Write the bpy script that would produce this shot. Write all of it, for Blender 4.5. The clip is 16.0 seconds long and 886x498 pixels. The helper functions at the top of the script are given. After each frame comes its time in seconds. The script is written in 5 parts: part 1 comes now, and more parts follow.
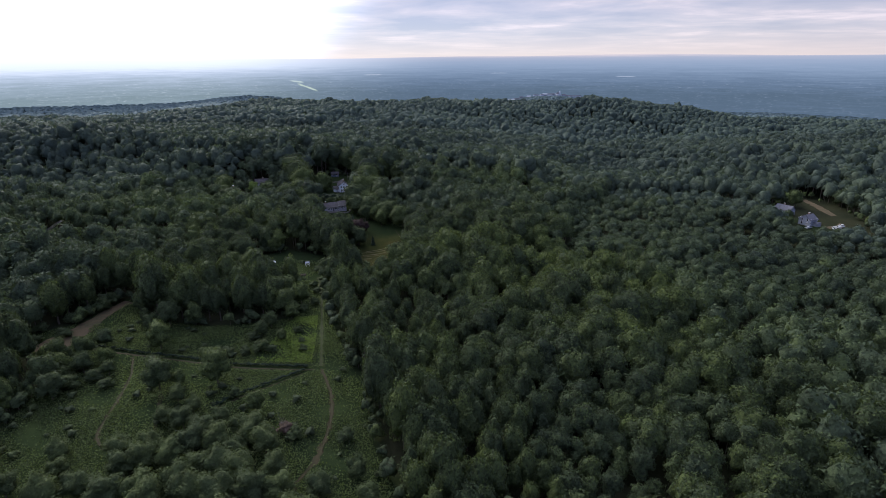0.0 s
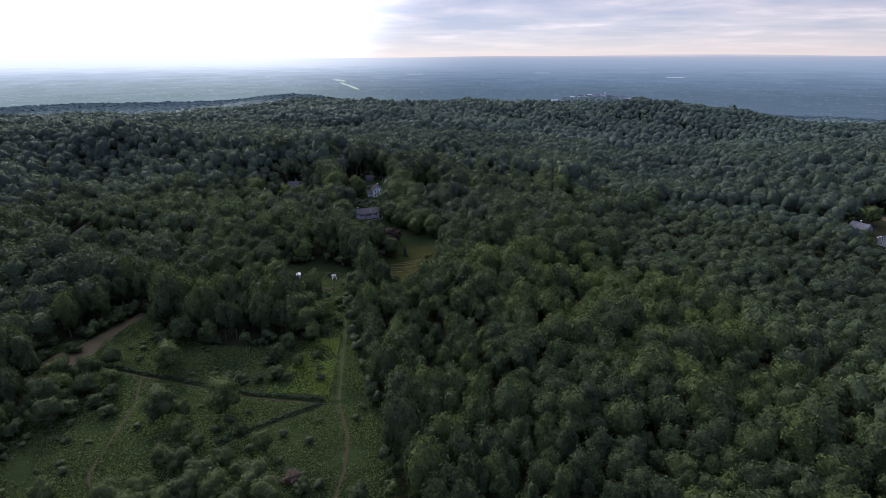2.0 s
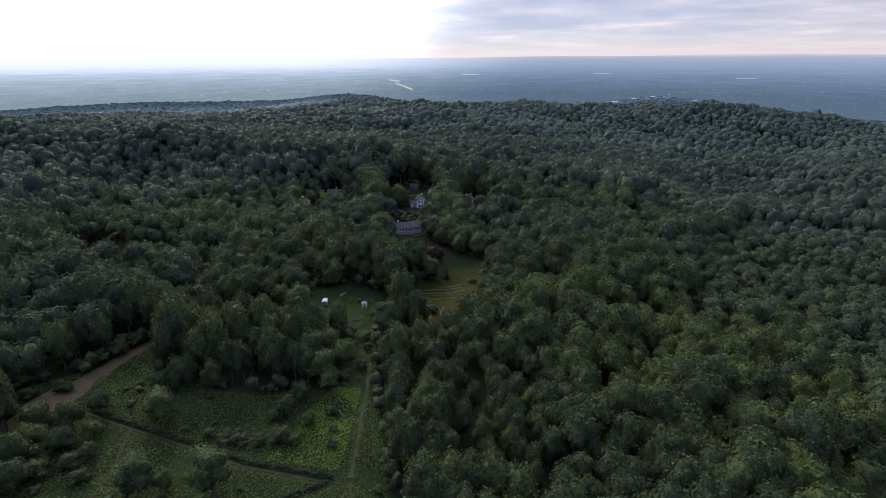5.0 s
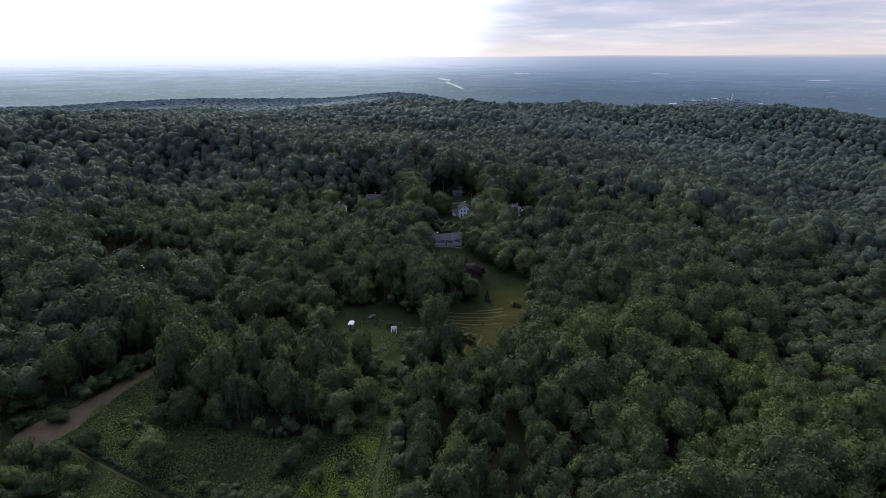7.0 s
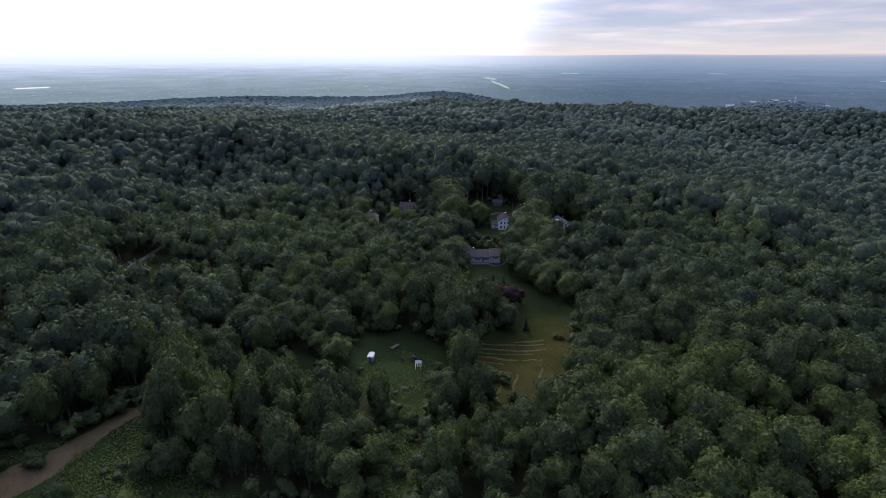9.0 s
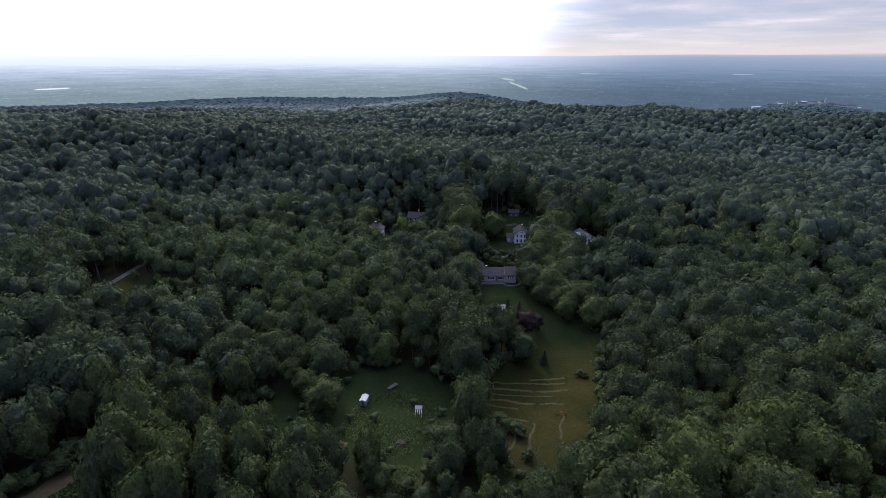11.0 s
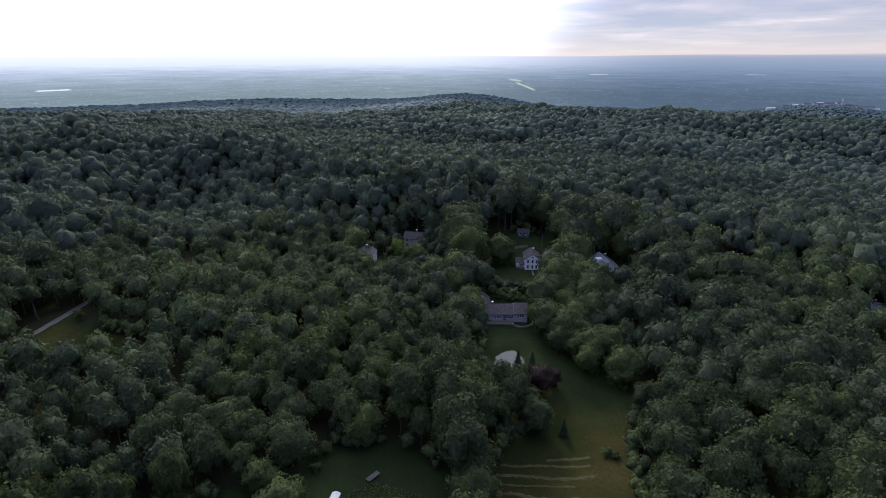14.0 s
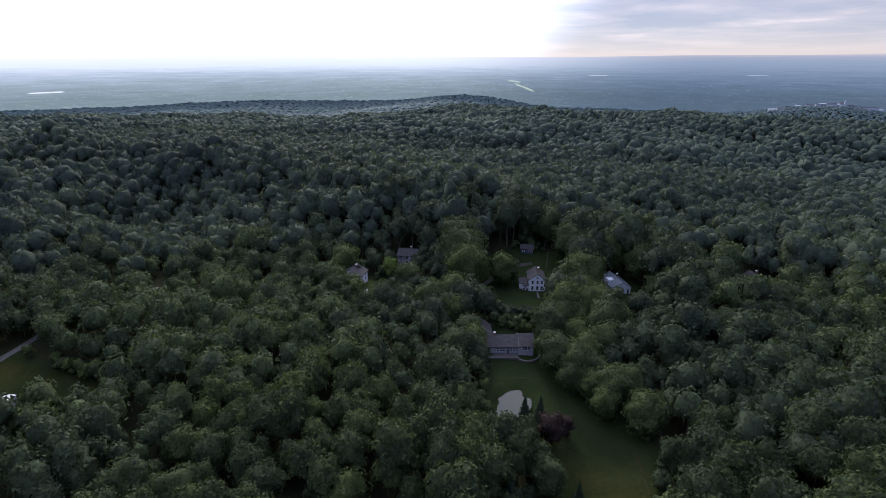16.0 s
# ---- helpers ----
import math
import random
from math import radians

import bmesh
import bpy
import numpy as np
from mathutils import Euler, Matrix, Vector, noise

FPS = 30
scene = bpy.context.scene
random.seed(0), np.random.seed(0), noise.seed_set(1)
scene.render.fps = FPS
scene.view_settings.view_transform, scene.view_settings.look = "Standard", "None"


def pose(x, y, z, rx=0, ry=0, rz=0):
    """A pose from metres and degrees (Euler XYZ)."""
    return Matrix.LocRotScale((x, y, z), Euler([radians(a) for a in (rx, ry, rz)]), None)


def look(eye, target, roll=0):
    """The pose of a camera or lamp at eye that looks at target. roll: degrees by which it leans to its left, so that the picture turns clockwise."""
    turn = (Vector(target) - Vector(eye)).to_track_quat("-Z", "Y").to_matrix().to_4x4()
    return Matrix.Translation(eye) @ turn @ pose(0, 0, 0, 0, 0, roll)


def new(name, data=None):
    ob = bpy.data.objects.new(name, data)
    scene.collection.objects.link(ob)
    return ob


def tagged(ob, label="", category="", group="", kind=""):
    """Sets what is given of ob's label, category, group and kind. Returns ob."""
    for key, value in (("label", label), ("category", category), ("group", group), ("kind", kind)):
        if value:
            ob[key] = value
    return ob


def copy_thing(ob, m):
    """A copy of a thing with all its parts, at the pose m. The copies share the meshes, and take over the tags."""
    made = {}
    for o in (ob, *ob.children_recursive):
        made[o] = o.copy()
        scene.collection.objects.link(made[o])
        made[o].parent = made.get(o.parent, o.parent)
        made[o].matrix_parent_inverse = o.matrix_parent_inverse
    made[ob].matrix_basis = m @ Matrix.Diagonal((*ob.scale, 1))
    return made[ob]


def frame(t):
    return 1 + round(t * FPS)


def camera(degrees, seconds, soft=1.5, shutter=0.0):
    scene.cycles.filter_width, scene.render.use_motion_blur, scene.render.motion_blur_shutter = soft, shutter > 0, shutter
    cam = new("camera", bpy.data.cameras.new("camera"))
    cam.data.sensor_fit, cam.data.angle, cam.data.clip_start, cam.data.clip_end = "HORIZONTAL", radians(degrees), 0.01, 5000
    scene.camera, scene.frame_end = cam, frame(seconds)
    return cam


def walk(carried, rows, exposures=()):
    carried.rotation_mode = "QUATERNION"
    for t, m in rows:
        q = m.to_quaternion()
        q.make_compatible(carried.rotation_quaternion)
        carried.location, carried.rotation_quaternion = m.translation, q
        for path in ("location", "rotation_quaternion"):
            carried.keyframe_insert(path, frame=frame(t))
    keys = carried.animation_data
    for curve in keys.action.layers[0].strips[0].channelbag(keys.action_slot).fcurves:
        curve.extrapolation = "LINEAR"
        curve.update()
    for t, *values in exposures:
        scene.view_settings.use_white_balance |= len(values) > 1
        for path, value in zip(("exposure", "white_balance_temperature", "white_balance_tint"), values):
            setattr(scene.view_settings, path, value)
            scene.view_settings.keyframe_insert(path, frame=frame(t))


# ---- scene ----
cam = camera(78.1, 16.0, soft=0.7)
PATH = [
    (0, (0.03, -5.551, 99.991), (0.026, -3.664, 99.328), -0.4),
    (0.5, (0.422, -0.391, 100.157), (0.411, 1.496, 99.495), -0.4),
    (1, (0.66, 4.801, 100.272), (0.602, 6.687, 99.61), -0.4),
    (1.5, (0.747, 10.414, 100.316), (0.637, 12.298, 99.653), -0.3),
    (2, (0.732, 16.284, 100.453), (0.591, 18.166, 99.788), -0.2),
    (2.5, (0.594, 22.025, 100.612), (0.421, 23.903, 99.946), -0.2),
    (3, (0.341, 27.623, 100.631), (0.14, 29.499, 99.966), -0.2),
    (5.5, (-0.553, 58.458, 100.036), (-0.904, 60.311, 99.372), -0.2),
    (6, (-1.238, 64.921, 100.234), (-1.619, 66.769, 99.568), -0.1),
    (6.5, (-2.115, 71.478, 100.259), (-2.552, 73.312, 99.593), -0.1),
    (7, (-2.932, 78.192, 100.175), (-3.419, 80.014, 99.508), -0.0),
    (7.5, (-3.888, 84.795, 100.203), (-4.402, 86.61, 99.536), -0.0),
    (8, (-5.135, 91.499, 100.371), (-5.674, 93.305, 99.702), 0.1),
    (8.5, (-6.341, 98.175, 100.376), (-6.922, 99.967, 99.706), 0.1),
    (9, (-7.598, 104.853, 100.429), (-8.228, 106.628, 99.758), 0.1),
    (11.5, (-15.679, 138.301, 98.689), (-16.37, 140.055, 98.021), -0.0),
    (12, (-17.625, 144.574, 98.72), (-18.322, 146.326, 98.052), 0.0),
    (12.5, (-19.566, 150.779, 98.724), (-20.268, 152.528, 98.056), 0.0),
    (13, (-21.43, 156.954, 98.729), (-22.135, 158.702, 98.061), -0.0),
    (13.5, (-23.458, 163.327, 98.796), (-24.165, 165.075, 98.129), -0.1),
    (14, (-25.365, 169.299, 98.838), (-26.074, 171.047, 98.171), -0.1),
    (14.5, (-27.472, 174.677, 99.083), (-28.179, 176.425, 98.417), -0.1),
    (15, (-29.573, 180.443, 99.236), (-30.28, 182.191, 98.57), -0.1),
    (15.5, (-31.511, 186.22, 99.308), (-32.217, 187.969, 98.643), -0.2),
    (16, (-33.501, 191.933, 99.365), (-34.206, 193.683, 98.701), -0.2),
]
walk(cam, [(t, look(eye, target, roll)) for t, eye, target, roll in PATH], [(0, 0.07, 5880, 13), (8, 0.0, 5880, 13), (16, -0.04, 5880, 13)])

# ---- sky and sun ----
SUN_AZ, SUN_EL = radians(-32), radians(30)      # azimuth from +y towards +x
SUN_DIR = Vector((math.sin(SUN_AZ) * math.cos(SUN_EL), math.cos(SUN_AZ) * math.cos(SUN_EL), math.sin(SUN_EL)))


GLOW_DIR = (-0.495, 0.792, 0.358)      # the brightest part of the cloud below the sun


def nodes_of(tree):
    tree.nodes.clear()

    def add(kind, *links, **settings):
        node = tree.nodes.new(kind)
        for k, v in settings.items():
            if k == "op":
                node.operation = v
            elif k == "ramp":
                el = node.color_ramp.elements
                while len(el) < len(v):
                    el.new(0.5)
                for e, (p, c) in zip(el, v):
                    e.position, e.color = p, (*c, 1.0)
            elif k == "blend":
                node.blend_type = v
            elif k == "kind_":
                node.data_type = v
            elif k == "smooth":
                node.interpolation_type = v
            else:
                node.inputs[k.replace("_", " ")].default_value = v
        for src, name in links:
            if isinstance(src, (int, float)):
                node.inputs[name].default_value = src
            else:
                tree.links.new(src, node.inputs[name])
        return node
    return add


def build_world():
    world = bpy.data.worlds.new("sky")
    scene.world = world
    world.use_nodes = True
    t = world.node_tree
    add = nodes_of(t)
    sky = add("ShaderNodeTexSky")
    sky.sky_type, sky.sun_disc = "NISHITA", False
    sky.sun_elevation, sky.sun_rotation = SUN_EL, SUN_AZ
    sky.air_density, sky.dust_density, sky.ozone_density = 0.7, 0.0, 4.0
    clear = add("ShaderNodeBackground", (sky.outputs[0], "Color"), Strength=0.034)
    co = add("ShaderNodeTexCoord").outputs["Generated"]
    sep = add("ShaderNodeSeparateXYZ", (co, 0))
    # cloud deck: the direction is laid out on a plane overhead, so that the banks flatten towards the horizon
    up = add("ShaderNodeMath", (sep.outputs[2], 0), (0.06, 1), op="ADD").outputs[0]
    up = add("ShaderNodeMath", (up, 0), (0.02, 1), op="MAXIMUM").outputs[0]
    px = add("ShaderNodeMath", (sep.outputs[0], 0), (up, 1), op="DIVIDE").outputs[0]
    py = add("ShaderNodeMath", (sep.outputs[1], 0), (up, 1), op="DIVIDE").outputs[0]
    deck = add("ShaderNodeCombineXYZ", (px, 0), (py, 1)).outputs[0]
    to_sun = add("ShaderNodeVectorMath", (co, 0), op="DOT_PRODUCT")
    to_sun.inputs[1].default_value = GLOW_DIR
    n = add("ShaderNodeTexNoise", (deck, "Vector"), Scale=0.62, Detail=7.0, Roughness=0.56, Distortion=0.25)
    grey = add("ShaderNodeValToRGB", (n.outputs[0], 0), ramp=[(0.38, (0.41, 0.345, 0.355)), (0.49, (0.51, 0.415, 0.40)), (0.56, (0.59, 0.465, 0.43)), (0.66, (0.80, 0.61, 0.54))])
    # warm band low over the horizon
    low = add("ShaderNodeMapRange", (sep.outputs[2], 0), smooth="SMOOTHSTEP", From_Min=0.0, From_Max=0.055, To_Min=0.8, To_Max=0.0)
    warm = add("ShaderNodeMix", (low.outputs[0], 0), (grey.outputs[0], 6), kind_="RGBA")
    warm.inputs[7].default_value = (0.64, 0.47, 0.43, 1)
    high = add("ShaderNodeMapRange", (sep.outputs[2], 0), smooth="SMOOTHSTEP", From_Min=0.2, From_Max=0.75, To_Min=0.0, To_Max=0.85)
    warm = add("ShaderNodeMix", (high.outputs[0], 0), (warm.outputs[2], 6), kind_="RGBA")
    warm.inputs[7].default_value = (0.68, 0.71, 0.82, 1)
    # the bright part of the sky: cloud lit through by the sun, with a straight edge where a bank stands in front
    edge = add("ShaderNodeVectorMath", (co, 0), op="DOT_PRODUCT")
    edge.inputs[1].default_value = EDGE_NORMAL
    cut = add("ShaderNodeMapRange", (edge.outputs["Value"], 0), smooth="SMOOTHSTEP", From_Min=-0.06, From_Max=0.15)
    halo = add("ShaderNodeMapRange", (to_sun.outputs["Value"], 0), smooth="SMOOTHSTEP", From_Min=0.35, From_Max=0.95, To_Min=0.30, To_Max=GLOW)
    bright = add("ShaderNodeMath", (cut.outputs[0], 0), (halo.outputs[0], 1), op="MULTIPLY").outputs[0]
    white = add("ShaderNodeMix", (bright, 0), kind_="RGBA")
    white.clamp_factor = False
    white.inputs[6].default_value, white.inputs[7].default_value = (0, 0, 0, 1), (1.0, 0.985, 1.0, 1)
    total = add("ShaderNodeMix", (warm.outputs[2], 6), (white.outputs[2], 7), kind_="RGBA", blend="ADD")
    total.inputs[0].default_value = 1.0
    # the deck thickens away from the sun
    thick = add("ShaderNodeMapRange", (to_sun.outputs["Value"], 0), smooth="SMOOTHSTEP", From_Min=-0.5, From_Max=0.55, To_Min=0.0, To_Max=1.0)
    veil = add("ShaderNodeMix", (thick.outputs[0], 0), kind_="RGBA")
    veil.inputs[6].default_value, veil.inputs[7].default_value = DIM, (1, 1, 1, 1)
    total = add("ShaderNodeMix", (total.outputs[2], 6), (veil.outputs[2], 7), kind_="RGBA", blend="MULTIPLY")
    total.inputs[0].default_value = 1.0
    clouds = add("ShaderNodeBackground", (total.outputs[2], "Color"), Strength=SKY)
    both = add("ShaderNodeAddShader", (clear.outputs[0], 0), (clouds.outputs[0], 1))
    add("ShaderNodeOutputWorld", (both.outputs[0], 0))


EDGE_NORMAL = (-0.7350, -0.1720, 0.6560)
GLOW, SKY, DIM = 1.5, 0.95, (0.48, 0.56, 0.88, 1)
build_world()
lamp = bpy.data.lights.new("sun", "SUN")
lamp.energy, lamp.angle, lamp.color = 3.0, radians(12), (1.0, 0.92, 0.74)
new("sun", lamp).matrix_world = look(SUN_DIR * 400, (0, 0, 0))
scene.view_settings.exposure = 0.0


# ---- materials ----
def material(name):
    m = bpy.data.materials.new(name)
    m.use_nodes = True
    return m, nodes_of(m.node_tree)


def leaf_material(name, dark, mid, light, through_light=0.2, grain=1.9, relief=0.9, spread=1.0, own_leaf=0.3):
    """Foliage: every tree has its own tint, every leaf clump a little of its own."""
    m, add = material(name)
    info = add("ShaderNodeObjectInfo").outputs["Random"]
    tint = add("ShaderNodeAttribute")
    tint.attribute_name = "tint"
    island = add("ShaderNodeNewGeometry").outputs["Random Per Island"]
    own = add("ShaderNodeMapRange", (info, 0), To_Min=-0.2, To_Max=0.2).outputs[0]
    s = add("ShaderNodeMath", (own, 0), (tint.outputs["Fac"], 1), op="ADD")
    s.use_clamp = True
    s = s.outputs[0]
    s = add("ShaderNodeMath", (s, 0), (0.7, 1), op="MULTIPLY").outputs[0]
    f = add("ShaderNodeMath", (island, 0), (own_leaf, 1), (s, 2), op="MULTIPLY_ADD").outputs[0]
    col = add("ShaderNodeValToRGB", (f, 0), ramp=[(0.0, dark), (0.5, mid), (0.93, light), (1.0, tuple(c * 1.12 for c in light))]).outputs[0]
    pos = add("ShaderNodeNewGeometry").outputs["Position"]
    warp = add("ShaderNodeTexNoise", (pos, "Vector"), Scale=grain * 0.45, Detail=2.0)
    cells = add("ShaderNodeTexVoronoi", (pos, "Vector"), Scale=grain, Randomness=1.0)
    sprig = add("ShaderNodeSeparateColor", (cells.outputs["Color"], 0)).outputs[0]
    var = add("ShaderNodeMath", (warp.outputs[0], 0), (0.9, 1), (sprig, 2), op="MULTIPLY_ADD").outputs[0]
    var = add("ShaderNodeMapRange", (var, 0), From_Min=0.25, From_Max=1.25, To_Min=1 - 0.28 * spread, To_Max=1 + 0.32 * spread)
    col = add("ShaderNodeMix", (col, 6), (var.outputs[0], 7), kind_="RGBA", blend="MULTIPLY")
    col.inputs[0].default_value = 1.0
    rough = add("ShaderNodeTexNoise", (pos, "Vector"), Scale=grain * 1.5, Detail=3.0, Roughness=0.65)
    bump = add("ShaderNodeBump", (rough.outputs[0], "Height"), Strength=relief, Distance=0.9 / grain)
    face = add("ShaderNodeBsdfPrincipled", (col.outputs[2], "Base Color"), (bump.outputs[0], "Normal"), Roughness=0.75)
    face.inputs["Specular IOR Level"].default_value = 0.1
    glow = add("ShaderNodeMix", (col.outputs[2], 6), kind_="RGBA", blend="MULTIPLY")
    glow.inputs[0].default_value, glow.inputs[7].default_value = 1.0, (1.15, 1.18, 0.65, 1)
    back = add("ShaderNodeBsdfTranslucent", (glow.outputs[2], "Color"))
    mix = add("ShaderNodeMixShader", (through_light, 0), (face.outputs[0], 1), (back.outputs[0], 2))
    add("ShaderNodeOutputMaterial", (mix.outputs[0], 0))
    return m


def rough_material(name, a, b, scale=1.0, rough=0.85, bump=0.3, metal=0.0, c=None, random_part=0.0):
    """A weathered surface: two colours in patches, fine grain and relief."""
    m, add = material(name)
    pos = add("ShaderNodeNewGeometry").outputs["Position"]
    big = add("ShaderNodeTexNoise", (pos, "Vector"), Scale=scale, Detail=4.0)
    small = add("ShaderNodeTexNoise", (pos, "Vector"), Scale=scale * 9, Detail=3.0)
    f = add("ShaderNodeMath", (small.outputs[0], 0), (0.45, 1), (big.outputs[0], 2), op="MULTIPLY_ADD").outputs[0]
    f = add("ShaderNodeMapRange", (f, 0), From_Min=0.45, From_Max=1.0).outputs[0]
    if random_part:
        r = add("ShaderNodeObjectInfo").outputs["Random"]
        r = add("ShaderNodeMath", (r, 0), (-0.5, 1), op="ADD").outputs[0]
        f = add("ShaderNodeMath", (r, 0), (random_part, 1), (f, 2), op="MULTIPLY_ADD").outputs[0]
    ramp = [(0.0, a), (1.0, b)] if c is None else [(0.0, a), (0.5, b), (1.0, c)]
    col = add("ShaderNodeValToRGB", (f, 0), ramp=ramp).outputs[0]
    bm = add("ShaderNodeBump", (small.outputs[0], "Height"), Strength=bump, Distance=0.15)
    p = add("ShaderNodeBsdfPrincipled", (col, "Base Color"), (bm.outputs[0], "Normal"), Roughness=rough, Metallic=metal)
    p.inputs["Specular IOR Level"].default_value = 0.08 if rough > 0.7 else 0.4
    add("ShaderNodeOutputMaterial", (p.outputs[0], 0))
    return m


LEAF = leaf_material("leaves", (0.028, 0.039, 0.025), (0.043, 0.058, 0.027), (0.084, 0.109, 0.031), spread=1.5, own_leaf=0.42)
# haze put into the colours: leaves paler and bluer the farther the woods stand
LEAF_MIDDLE_HAZED = leaf_material("hazed_valley_leaves", (0.034, 0.047, 0.033), (0.048, 0.065, 0.036), (0.080, 0.106, 0.041), grain=1.9, relief=0.8, spread=1.3, own_leaf=0.36)
LEAF_MID_HAZED = leaf_material("hazed_slope_leaves", (0.046, 0.063, 0.052), (0.058, 0.078, 0.058), (0.081, 0.104, 0.064), 0.3, grain=1.8, relief=0.5, spread=0.8, own_leaf=0.18)
LEAF_FAR_HAZE_SPRUCE = leaf_material("hazed_far_and_spruce_leaves", (0.060, 0.083, 0.071), (0.072, 0.098, 0.079), (0.090, 0.118, 0.086), 0.34, grain=1.4, relief=0.3, spread=0.6, own_leaf=0.12)
LEAF_PLAIN_HAZED = leaf_material("hazed_plain_leaves", (0.150, 0.205, 0.210), (0.162, 0.218, 0.220), (0.176, 0.232, 0.228), 0.34, grain=0.3, relief=0.1, spread=0.3, own_leaf=0.1)
LEAF_DARK = leaf_material("conifer_needles", (0.016, 0.028, 0.018), (0.024, 0.038, 0.023), (0.034, 0.052, 0.028), 0.1)
LEAF_SHRUB = leaf_material("shrub_leaves", (0.036, 0.047, 0.027), (0.053, 0.070, 0.031), (0.085, 0.108, 0.037))
LEAF_RED = leaf_material("copper_leaves", (0.028, 0.020, 0.018), (0.036, 0.024, 0.022), (0.050, 0.032, 0.028), 0.15)
LEAF_LIME = leaf_material("light_leaves", (0.070, 0.105, 0.028), (0.095, 0.135, 0.034), (0.130, 0.170, 0.044))
BARK = rough_material("bark", (0.05, 0.04, 0.032), (0.13, 0.11, 0.09), 1.5)
WEED = leaf_material("weeds", (0.040, 0.054, 0.024), (0.068, 0.090, 0.033), (0.104, 0.134, 0.046), 0.3, own_leaf=0.45)
WEED_LIGHT = leaf_material("grass_tufts", (0.080, 0.120, 0.026), (0.120, 0.172, 0.034), (0.165, 0.225, 0.044), 0.3)
DIRT = rough_material("trail_earth", (0.018, 0.020, 0.009), (0.036, 0.030, 0.016), 0.3, c=(0.019, 0.025, 0.010))
FIELD_EARTH = rough_material("bare_earth", (0.054, 0.045, 0.028), (0.094, 0.070, 0.042), 0.12, c=(0.048, 0.048, 0.025))


# ---- meshes from arrays ----
def array_mesh(name, verts, faces, mats, mat_index=None, smooth=None, tint=None, normals=None):
    """A mesh of triangles from numpy arrays."""
    me = bpy.data.meshes.new(name)
    nf = len(faces)
    me.vertices.add(len(verts))
    me.vertices.foreach_set("co", np.ascontiguousarray(verts, np.float32).ravel())
    me.loops.add(nf * 3)
    me.polygons.add(nf)
    me.loops.foreach_set("vertex_index", np.ascontiguousarray(faces, np.int32).ravel())
    me.polygons.foreach_set("loop_start", np.arange(0, nf * 3, 3, dtype=np.int32))
    if mat_index is not None:
        me.polygons.foreach_set("material_index", np.ascontiguousarray(mat_index, np.int32))
    me.polygons.foreach_set("use_smooth", np.zeros(nf, bool) if smooth is None else smooth)
    if tint is not None:
        at = me.attributes.new("tint", "FLOAT", "POINT")
        at.data.foreach_set("value", np.ascontiguousarray(tint, np.float32))
    if normals is not None:     # leaf clumps shade with the bough that they cover
        at = me.attributes.new("custom_normal", "FLOAT_VECTOR", "POINT")
        at.data.foreach_set("vector", np.ascontiguousarray(normals, np.float32).ravel())
    for m in mats:
        me.materials.append(m)
    me.update(calc_edges=True)
    return me


def unit(a):
    return a / np.maximum(np.linalg.norm(a, axis=-1, keepdims=True), 1e-6)


def smooth01(a, b, v):
    u = np.clip((v - a) / (b - a), 0, 1)
    return u * u * (3 - 2 * u)


def bell(x, y, cx, cy, sx, sy):
    return np.exp(-((x - cx) / sx) ** 2 - ((y - cy) / sy) ** 2)


